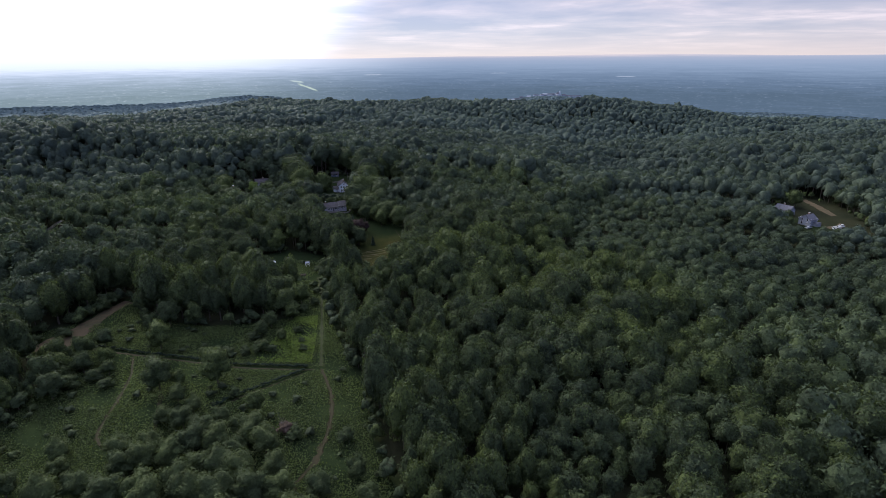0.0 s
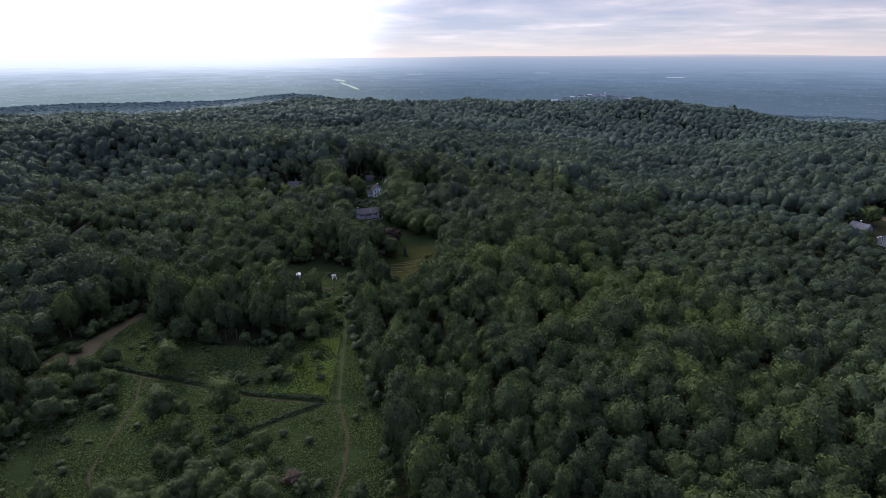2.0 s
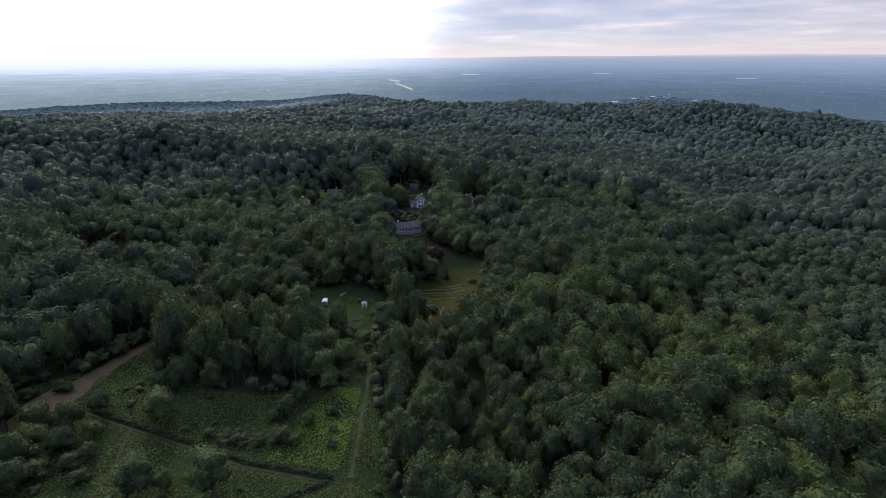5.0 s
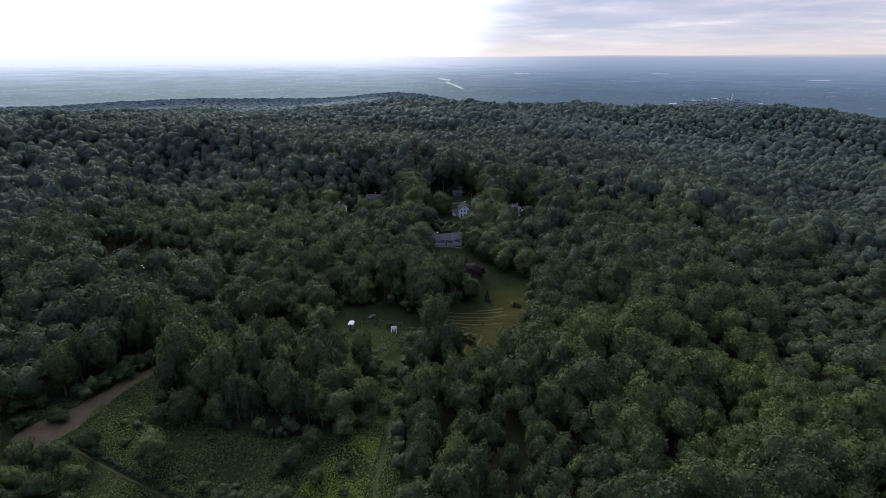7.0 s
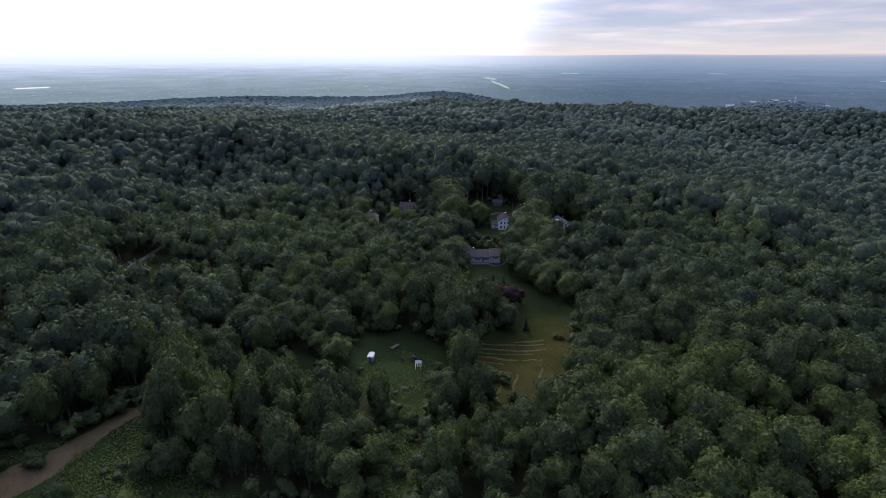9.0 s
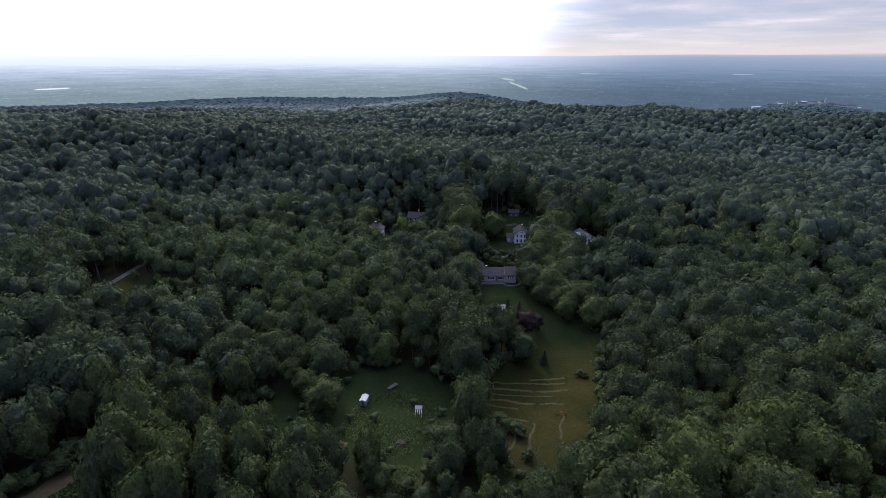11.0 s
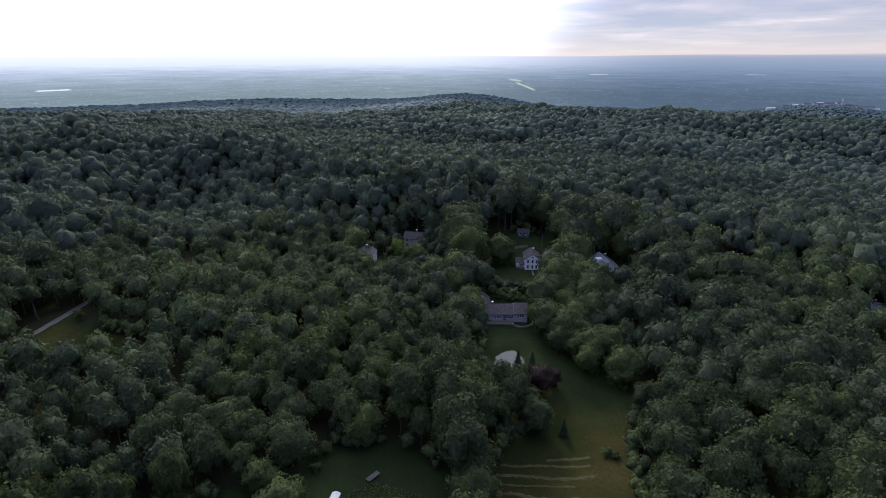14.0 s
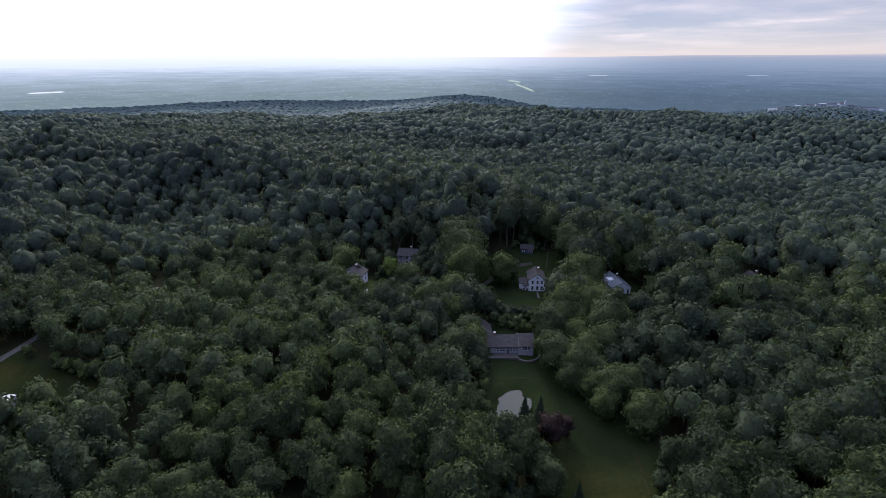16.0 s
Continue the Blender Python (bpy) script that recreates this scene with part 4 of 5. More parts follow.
grove("conifer", "dark green pointed conifer at the pond", "tree", "conifer", LEAF_DARK, [(-61.3, 323, 1.3), (-57.8, 328, 1.1), (-70.5, 322.5, 0.6), (-60.5, 301, 1.25), (-64, 306, 1.3), (-58, 296, 1.1), (-42.8, 306.2, 0.62), (-20, 470, 1.3)], 2.9, 9.0, "conifers", n_leaves=682, leaf=0.091, crown_share=0.95)
grove("spruce", "blue-grey spruce on the yard", "tree", "conifer", LEAF_FAR_HAZE_SPRUCE, [(-67.2, 393, 1.0)], 3.2, 9.5, n_leaves=572, leaf=0.091, crown_share=0.95)
grove("copper_tree", "copper-leaved tree beside the pond", "tree", "round", LEAF_RED, [(-53.6, 323, 1.15), (-50.5, 327.5, 0.8)], 4.2, 8.5, "copper trees", crown_share=0.94, n_leaves=682, leaf=0.064)
grove("meadow_tree", "full broadleaf tree at the edge of the meadow", "tree", "round", LEAF, [(-51, 304, 1.0), (-55.5, 311, 0.85), (-86, 350, 0.95), (-89, 343, 1.1), (-62, 408, 1.55), (-58, 413, 1.7), (-57, 402, 1.4), (-61.5, 377, 1.35), (-60.5, 385, 1.5), (-55, 370, 1.15), (-46, 352, 1.1), (-40, 344, 1.1), (-50, 361, 1.15), (-93.5, 420, 1.0), (-112, 415, 2.0), (-108, 404, 1.7), (-118, 424, 2.0), (-51, 386, 1.45), (-57, 379, 1.3), (-46, 377, 1.5), (-43, 366, 1.3), (-98, 378, 1.3), (-105, 379, 1.35), (-112, 373, 1.3), (-99, 367, 1.1), (-70, 448, 1.6), (-84, 462, 1.7), (-95, 463, 1.8), (-164, 379, 1.1), (-163, 392, 1.3), (-132, 396, 1.1), (-36, 347, 1.2), (-29, 335, 1.1), (-62.5, 360, 0.95), (-57.5, 355, 1.25), (-63, 369, 1.3), (-51, 352, 1.3), (-95, 417, 1.2), (-86.5, 351.5, 0.85), (-90, 357, 1.0), (-149.5, 376, 0.85), (-153.5, 371, 1.0), (-146, 373, 0.8), (-157, 376, 0.9), (-41, 338, 0.85), (-46, 345, 0.95), (-52.5, 346, 0.9), (-28, 421, 1.2), (-36, 440, 1.6), (-50, 446, 1.6)], 5.6, 13.0, "meadow trees", crown_share=0.93, n_leaves=836, leaf=0.059, n_lumps=13)
grove("hedge_shrub", "clipped dark shrub of the yard hedge", "shrub", "flat", LEAF_DARK, [(-94, 381, 1.6), (-90, 382, 1.8), (-86, 383.5, 1.7), (-81.5, 384, 1.8), (-77, 387.5, 1.6), (-73, 391, 1.5), (-97, 388, 1.5), (-96, 385.5, 1.0), (-92.5, 386.5, 1.1), (-89, 387, 1.0), (-85.5, 388, 1.1), (-82, 388.6, 1.0), (-78.5, 388.2, 0.9), (-99, 384, 0.9)], 2.4, 3.2, "yard hedge", crown_share=0.97, n_leaves=264, leaf=0.099, n_lumps=7)


grove("yard_shrub", "dark overgrown shrub between the two yards", "shrub", "round", LEAF, [(-97 + 4.2 * (i % 7) + 1.1 * math.sin(5 * i), 374.5 + 4.4 * (i // 7) + 0.5 * (i % 7) + 1.2 * math.cos(7 * i), 0.85 + 0.25 * math.sin(3 * i)) for i in range(21)], 2.9, 4.2, "yard thicket", crown_share=0.97, n_leaves=286, leaf=0.091, n_lumps=8)
LEAF_BROWN = leaf_material("withered_leaves", (0.050, 0.038, 0.030), (0.078, 0.056, 0.044), (0.11, 0.080, 0.062), 0.1)
grove("withered_shrub", "withered brown shrub among the weeds", "shrub", "flat", LEAF_BROWN, [(-44.5, 121, 1.0), (-48.5, 120, 0.7)], 2.6, 3.0, "withered shrubs", crown_share=0.97, n_leaves=264, leaf=0.076, n_lumps=9)
grove("yard_tree", "round tree beside the grey houses", "tree", "round", LEAF, [(222, 334, 0.75), (250, 372, 1.1), (218, 352, 0.9), (228, 374, 1.1), (214, 320, 0.8), (244, 384, 1.0), (284, 360, 1.1), (285, 376, 1.2), (284, 344, 1.0)], 5.2, 12.0, "yard trees", crown_share=0.93, n_leaves=462, leaf=0.076, n_lumps=11)


def dead_tree(x, y, tall):
    """A bare grey tree."""
    root = tagged(new("dead_tree"), "bare grey dead tree without leaves", "tree", "dead trees")
    rng = np.random.default_rng(int(x * 10) % 97 + 200)
    me = []
    v, f = limb((0, 0, -0.2), (0.1, 0, tall * 0.45), 0.16, 0.1, 6)
    me.append(("trunk", v, f))
    for i in range(9):
        a = i * 2.4
        z = tall * rng.uniform(0.25, 0.5)
        out = tall * rng.uniform(0.2, 0.34)
        v1, f1 = limb((0, 0, z), (out * math.cos(a), out * math.sin(a), z + tall * rng.uniform(0.25, 0.5)), 0.07, 0.025, 4)
        me.append(("branch", v1, f1))
    for n, v, f in me:
        o = new(n, array_mesh("dead_" + n, v, f, [DEAD_WOOD]))
        o.parent = root
    root.matrix_basis = pose(x, y, hz(x, y))


DEAD_WOOD = rough_material("dead_wood", (0.10, 0.085, 0.075), (0.20, 0.17, 0.15), 2.0)
dead_tree(-45.5, 121.5, 5.5)
dead_tree(-33.6, 247.5, 7.0)


# ---- low growth ----
def edge_points(poly, n, lo, hi):
    """Points strewn along a polygon's rim, between lo and hi metres from it."""
    pts = np.array(poly + poly[:1], float)
    seg = np.hypot(*np.diff(pts, axis=0).T)
    k = RNG.choice(len(seg), size=n, p=seg / seg.sum())
    u = RNG.random((n, 1))
    p = pts[k] * (1 - u) + pts[k + 1] * u
    a = RNG.uniform(0, 2 * np.pi, n)
    p = p + (RNG.uniform(lo, hi, n) * np.stack([np.cos(a), np.sin(a)])).T
    return p[:, 0], p[:, 1]


def build_undergrowth():
    xs, ys = [], []
    for poly, n in ((FIELD, 330), (GLADE, 130), (MEADOW, 330), (YARD, 60), (YARD_WEST, 70), (LAWN_WEST, 120), (YARD_EAST, 60)):
        x, y = edge_points(poly, n, 0.3, 3.2)
        keep = (~inside(poly, x, y) | (from_line(poly + poly[:1], x, y) < 0.7)) & (from_line(ROAD, x, y) > 5) & ~((x < -125) & (y < 185) & (y > 160)) & (np.hypot(x + 76, y - 362) > 15) & (np.hypot(x + 76, y - 420) > 11)
        for other in CLEARED:
            if other is not poly:
                keep &= ~inside(other, x, y)
        xs.append(x[keep])
        ys.append(y[keep])
    x, y = np.concatenate(xs), np.concatenate(ys)
    u = RNG.random(len(x))
    stuff_forest("undergrowth", "leafy undergrowth along the edge of the woods", LEAF, make_shapes(6, 30, 0.13, 5, 1), x, y, 1.4 + 1.6 * u, 2.0 + 4.5 * u, stand_tint(x, y), 3, "undergrowth")
    x, y = scatter(-150, -5, 90, 262, 5.2)
    keep = (inside(FIELD, x, y) | inside(GLADE, x, y)) & (RNG.random(len(x)) < 0.30) & (from_line(PATH_MAIN, x, y) > 3) & (from_line(PATH_WEST, x, y) > 3) & (from_line(PATH_CROSS, x, y) > 3) & ~((x > -66) & (y > 154) & (y < 200)) & ~((x < -124) & (y > 160))
    x, y = x[keep], y[keep]
    u = RNG.random(len(x))
    stuff_forest("brambles", "low brambles scattered over the old field", LEAF_SHRUB, make_shapes(5, 30, 0.15, 5, 1), x, y, 0.8 + 1.3 * u, 0.7 + 1.6 * u, stand_tint(x, y), 3, "brambles")


PATH_MAIN = [(-61, 240), (-57, 226), (-53.5, 212), (-49.4, 193), (-45, 172), (-41.5, 154), (-35.5, 140), (-32.7, 128), (-32.6, 117), (-33.3, 109), (-37, 100), (-40, 84)]
PATH_WEST = [(-109, 162.5), (-103, 150), (-100, 139), (-98, 127), (-96, 119), (-92, 114), (-86, 113)]
PATH_CROSS = [(-131, 168), (-112, 163.5), (-96, 160.5), (-70, 154.3), (-46, 152.6), (-42, 153)]
PATH_DIAG = [(-46, 151.2), (-59, 141), (-66, 134.5), (-69, 130)]
build_undergrowth()


def build_weeds(name, label, poly, step, size, tall, avoid, mat=WEED):
    """Rough herbage: upright leaf tufts, thick and thin in patches."""
    x0, y0 = np.min(poly, axis=0)
    x1, y1 = np.max(poly, axis=0)
    x, y = scatter(x0, x1, max(y0, 84), y1, step, 0.6)
    patch = np.sin(x / 4.1 + 1.3 * np.sin(y / 6.0)) + np.sin(y / 3.3 + x / 9.0)
    keep = inside(poly, x, y) & (patch + RNG.normal(0, 0.8, len(x)) > -0.9)
    for line, w in avoid:
        keep &= from_line(line, x, y) > w
    x, y = x[keep], y[keep]
    n = len(x)
    p = np.stack([x, y, height(x, y) + RNG.uniform(0.1, tall, n)], 1)
    nr = np.stack([RNG.normal(0, 0.6, n), RNG.normal(0, 0.6, n), np.ones(n)], 1)
    v, f = leaf_triangles(RNG, p, nr, size)
    tn = np.repeat(np.clip(0.5 + 0.2 * np.sin(x / 13 + y / 17) + 0.14 * np.sin(y / 7), 0, 1), 3)
    tagged(new(name, array_mesh(name, v, f, [mat], tint=tn)), label, "weeds", kind="stuff")


TRAILS = [(PATH_MAIN, 0.4), (PATH_WEST, 0.3), (PATH_CROSS, 1.0), (PATH_DIAG, 0.6), ([(-141, 168), (-139, 183), (-137, 205)], 3.2), ([(-141, 168), (-140, 176)], 6.2)]
build_weeds("field_weeds", "tall weeds and grass covering the old field", FIELD, 0.36, 0.27, 0.7, TRAILS)
build_weeds("bright_grass", "bright green grass patch beside the footpath", [(-65, 157), (-45, 156.5), (-48, 178), (-51, 193), (-60, 191)], 0.32, 0.28, 0.8, TRAILS, WEED_LIGHT)
build_weeds("glade_weeds", "bright green weeds in the glade", GLADE_GREEN, 0.40, 0.24, 0.5, [(PATH_MAIN, 1.0)])


def build_shaded_edge(line, name, label):
    """Low dark brush along a trail, added to stand for its shaded edge."""
    xs, ys = [], []
    for (x0, y0), (x1, y1) in zip(line, line[1:]):
        n = max(2, int(math.hypot(x1 - x0, y1 - y0) / 0.7))
        u = (np.arange(n) + 0.5) / n
        xs.append(x0 + (x1 - x0) * u + RNG.normal(0, 0.15, n))
        ys.append(y0 + (y1 - y0) * u + RNG.normal(0, 0.15, n))
    x, y = np.concatenate(xs), np.concatenate(ys)
    stuff_forest(name, label, LEAF_DARK, make_shapes(3, 20, 0.2, 4, 1), x, y, RNG.uniform(0.6, 1.0, len(x)), RNG.uniform(0.7, 1.3, len(x)), stand_tint(x, y), 3, "hedge")


build_shaded_edge([(x, y + 1.7) for x, y in PATH_CROSS[:-1]], "brush_row", "low dark brush added for the shaded edge of the cross trail")
build_shaded_edge([(x - 0.6, y + 1.5) for x, y in PATH_DIAG], "brush_row", "low dark brush added for the shaded edge of the diagonal trail")


# ---- trails, drives and the road: strips that follow the ground ----
def strip(name, label, mat, line, widths, lift=0.07, category="path", ragged=0.25, step=1.5):
    pts = np.array(line, float)
    seg = np.hypot(*np.diff(pts, axis=0).T)
    s = np.concatenate([[0], np.cumsum(seg)])
    at = np.arange(0, s[-1] + step / 2, step)
    # rounded corners: average three looks along the line
    cx = sum(np.interp(np.clip(at + o, 0, s[-1]), s, pts[:, 0]) for o in (-3, 0, 3)) / 3
    cy = sum(np.interp(np.clip(at + o, 0, s[-1]), s, pts[:, 1]) for o in (-3, 0, 3)) / 3
    w = np.interp(at, s, widths) if np.ndim(widths) else np.full(len(at), float(widths))
    dx, dy = np.gradient(cx), np.gradient(cy)
    d = np.hypot(dx, dy)
    nx, ny = -dy / d, dx / d
    cols = np.linspace(-0.5, 0.5, 7)
    v = []
    for c in cols:
        wob = RNG.normal(0, ragged, len(at)) if abs(c) == 0.5 else 0
        x, y = cx + nx * (w * c + wob), cy + ny * (w * c + wob)
        v.append(np.stack([x, y, height(x, y) + (lift if abs(c) < 0.5 else -0.05)], 1))
    v = np.concatenate(v)
    n = len(at)
    i = (np.arange(len(cols) - 1)[:, None] * n + np.arange(n - 1)[None, :]).ravel()
    f = np.concatenate([np.stack([i, i + n + 1, i + n], 1), np.stack([i, i + 1, i + n + 1], 1)])
    f = f[:, ::-1]
    tagged(new(name, array_mesh(name, v, f, [mat], smooth=np.ones(len(f), bool))), label, category, kind="structure")


GRAVEL = rough_material("gravel", (0.09, 0.087, 0.083), (0.16, 0.152, 0.148), 0.6)
DRIVE = rough_material("packed_gravel", (0.045, 0.043, 0.038), (0.085, 0.078, 0.07), 0.6)
MOWN = rough_material("trodden_grass", (0.022, 0.030, 0.011), (0.036, 0.042, 0.016), 0.4)
strip("path", "worn earth footpath through the old field", DIRT, PATH_MAIN[5:], 1.5, ragged=0.5)
strip("path", "trodden grass track along the wood", MOWN, PATH_MAIN[:6], 1.8, ragged=0.5)
strip("path", "worn earth footpath through the weeds", DIRT, PATH_WEST, 1.2, ragged=0.45)
strip("path", "narrow mown path across the field", DIRT, PATH_CROSS, 0.9)
strip("path", "narrow mown path slanting over the field", DIRT, PATH_DIAG, 0.6)
strip("path", "short bare earth path among the trees", DIRT, [(-88, 140), (-86, 134), (-83, 127), (-80, 119)], 1.4)
strip("clearing_floor", "bare tan earth clearing at the field's end", FIELD_EARTH, [(-144, 163), (-141, 170), (-138.5, 178), (-138, 190), (-137.5, 198), (-134, 208)], [9, 15, 11, 6.5, 6, 5], ragged=0.5)
strip("clearing_floor", "low bare brown earth mound in the glade", FIELD_EARTH, [(-93, 235), (-87, 232.5), (-80, 233.5)], [1.5, 4.5, 2.0], ragged=0.5)
strip("road", "narrow grey gravel lane past the lawn", GRAVEL, ROAD, 3.1, category="road", ragged=0.1)
strip("driveway", "worn gravel drive beside the white house", DRIVE, [(-103, 386), (-103.5, 398), (-102.5, 412), (-100, 424), (-94, 436), (-86, 442)], 2.8, ragged=0.15)
strip("track", "pale worn track along the meadow's edge", DIRT, [(-26.0, 312), (-27.5, 318), (-29.6, 325), (-31.5, 331)], 0.6, ragged=0.25)
strip("driveway", "bare earth drive beside the grey houses", FIELD_EARTH, [(240, 323), (252, 326), (262, 338), (266, 362), (270, 384), (271, 400)], 5.6, ragged=0.5)
strip("dike", "low grassy bank above the pond", DIRT, [(-75.5, 343), (-69, 346.5), (-60, 350)], 0.35, 0.08)

HAY = rough_material("cut_hay", (0.034, 0.035, 0.015), (0.074, 0.066, 0.032), 0.8)


def hay_row(x0, y0, x1, y1, w):
    """A raked row of cut hay, low and uneven."""
    n = int(math.hypot(x1 - x0, y1 - y0) / 0.8)
    u = np.linspace(0, 1, n)
    x = x0 + (x1 - x0) * u + 0.3 * np.sin(u * 9 + x0)
    y = y0 + (y1 - y0) * u + 0.3 * np.cos(u * 7 + y0)
    d = math.hypot(x1 - x0, y1 - y0)
    nx, ny = -(y1 - y0) / d, (x1 - x0) / d
    v = []
    for c, z in ((-0.5, -0.05), (-0.28, 0.07), (0, 0.11), (0.28, 0.07), (0.5, -0.05)):
        k = c * w * RNG.uniform(0.35, 1.3, n)
        px, py = x + nx * k, y + ny * k
        v.append(np.stack([px, py, height(px, py) + z * RNG.uniform(0.5, 1.2, n)], 1))
    v = np.concatenate(v)
    i = (np.arange(4)[:, None] * n + np.arange(n - 1)[None, :]).ravel()
    f = np.concatenate([np.stack([i, i + 1, i + n + 1], 1), np.stack([i, i + n + 1, i + n], 1)])
    tagged(new("windrow", array_mesh("windrow", v, f, [HAY])), "raked row of pale cut hay on the meadow", "hay", "hay rows")


for x0, y0, x1, y1, w in ((-45, 293.5, -34.5, 299, 1.6), (-56, 285.5, -33.5, 296, 1.5), (-56, 281, -32, 291.5, 1.8), (-56, 277.5, -36, 286, 1.0), (-55, 274, -40, 279.5, 1.9), (-38.5, 280, -32, 282.5, 1.4), (-54.5, 270.5, -44, 273.5, 1.5), (-52, 265.5, -40, 268, 1.4), (-38, 268, -36.8, 254, 1.2), (-41.5, 262, -41, 250, 1.0), (-31, 276, -29.5, 262, 1.0)):
    hay_row(x0, y0, x1, y1, w)



# ---- the pond ----
def build_pond():
    m, add = material("pond_water")
    pos = add("ShaderNodeNewGeometry").outputs["Position"]
    n = add("ShaderNodeTexNoise", (pos, "Vector"), Scale=0.9, Detail=3.0)
    b = add("ShaderNodeBump", (n.outputs[0], "Height"), Strength=0.04, Distance=0.1)
    p = add("ShaderNodeBsdfPrincipled", (b.outputs[0], "Normal"), Roughness=0.04)
    p.inputs["Base Color"].default_value = (0.02, 0.022, 0.016, 1)
    p.inputs["Specular IOR Level"].default_value = 0.35
    add("ShaderNodeOutputMaterial", (p.outputs[0], 0))
    a = np.linspace(0, 2 * np.pi, 40, endpoint=False)
    r = 1 + 0.13 * np.sin(3 * a + 1) + 0.09 * np.sin(5 * a) + 0.06 * np.sin(9 * a + 2)
    x, y = -67.6 + 5.0 * r * np.cos(a), 333.5 + 8.8 * r * np.sin(a)
    v = np.concatenate([[(-67.6, 333.5, POND_Z)], np.stack([x, y, np.full(40, POND_Z)], 1)])
    i = np.arange(40)
    f = np.stack([np.zeros(40, int), i + 1, (i + 1) % 40 + 1], 1)
    tagged(new("water", array_mesh("water", v, f, [m])), "still pond reflecting the pale sky", "water", kind="structure")


POND_Z = -3.0
build_pond()


# ---- houses ----
def part(name, bm, mat, parent, label=""):
    me = bpy.data.meshes.new(name)
    bm.normal_update()
    bm.to_mesh(me)
    bm.free()
    me.materials.append(mat)
    ob = new(name, me)
    ob.parent = parent
    if label:
        ob["label"] = label
    return ob


def box(bm, x0, x1, y0, y1, z0, z1):
    v = [bm.verts.new(p) for p in ((x0, y0, z0), (x1, y0, z0), (x1, y1, z0), (x0, y1, z0), (x0, y0, z1), (x1, y0, z1), (x1, y1, z1), (x0, y1, z1))]
    for q in ((3, 2, 1, 0), (4, 5, 6, 7), (0, 1, 5, 4), (1, 2, 6, 5), (2, 3, 7, 6), (3, 0, 4, 7)):
        bm.faces.new([v[i] for i in q])
    return v


def boxed(*b):
    bm = bmesh.new()
    box(bm, *b)
    return bm


def prism(profile, y0, y1, swap=False):
    """A profile of (across, up) drawn along an axis; swap: along x instead of y."""
    bm = bmesh.new()
    ends = []
    for y in (y0, y1):
        ends.append([bm.verts.new((y, a, z) if swap else (a, y, z)) for a, z in profile])
    n = len(profile)
    bm.faces.new(ends[0])
    bm.faces.new(ends[1][::-1])
    for i in range(n):
        k = (i + 1) % n
        bm.faces.new((ends[0][k], ends[0][i], ends[1][i], ends[1][k]))
    bmesh.ops.recalc_face_normals(bm, faces=bm.faces)
    return bm


def paint(name, c, rough=0.6):
    return rough_material(name, tuple(k * 0.82 for k in c), c, 1.2, rough, 0.12)


WHITE_PAINT = paint("white_clapboard", (0.80, 0.83, 0.90))
CREAM_PAINT = paint("cream_clapboard", (0.36, 0.35, 0.37))
ROSE_PAINT = paint("weathered_rose_siding", (0.36, 0.34, 0.35))
GREY_PAINT = paint("grey_blue_siding", (0.26, 0.28, 0.33))
# the town's white, greyed by haze that is put into the colour
HAZY_WALL = paint("hazed_white_render", (0.58, 0.60, 0.65))
NAVY_PAINT = paint("dark_blue_boards", (0.07, 0.09, 0.13))
TRIM = paint("white_trim", (0.80, 0.80, 0.80))
BROWN_ROOF = rough_material("brown_shingles", (0.055, 0.051, 0.054), (0.095, 0.088, 0.092), 0.8)
GREY_ROOF = rough_material("grey_shingles", (0.09, 0.09, 0.105), (0.16, 0.16, 0.18), 0.8)
BLUE_ROOF = rough_material("blue_grey_metal_roof", (0.13, 0.15, 0.20), (0.20, 0.225, 0.28), 0.5, 0.5)
BRICK = rough_material("chimney_brick", (0.16, 0.09, 0.07), (0.28, 0.17, 0.13), 2.0)
PLANK = rough_material("grey_planks", (0.075, 0.07, 0.07), (0.14, 0.13, 0.13), 1.5)
STONE = rough_material("field_stone", (0.09, 0.088, 0.085), (0.18, 0.175, 0.17), 1.8)
TYRE = rough_material("tyre_rubber", (0.015, 0.015, 0.015), (0.03, 0.03, 0.03), 3.0)
RUST = rough_material("rusty_iron", (0.07, 0.035, 0.022), (0.16, 0.075, 0.04), 3.0)
PALE_METAL = rough_material("pale_sheet_metal", (0.42, 0.44, 0.47), (0.58, 0.59, 0.61), 1.0, 0.4, 0.1)


def glass_material():
    m, add = material("window_glass")
    p = add("ShaderNodeBsdfPrincipled", Roughness=0.08)
    p.inputs["Base Color"].default_value = (0.012, 0.014, 0.018, 1)
    add("ShaderNodeOutputMaterial", (p.outputs[0], 0))
    return m


GLASS = glass_material()


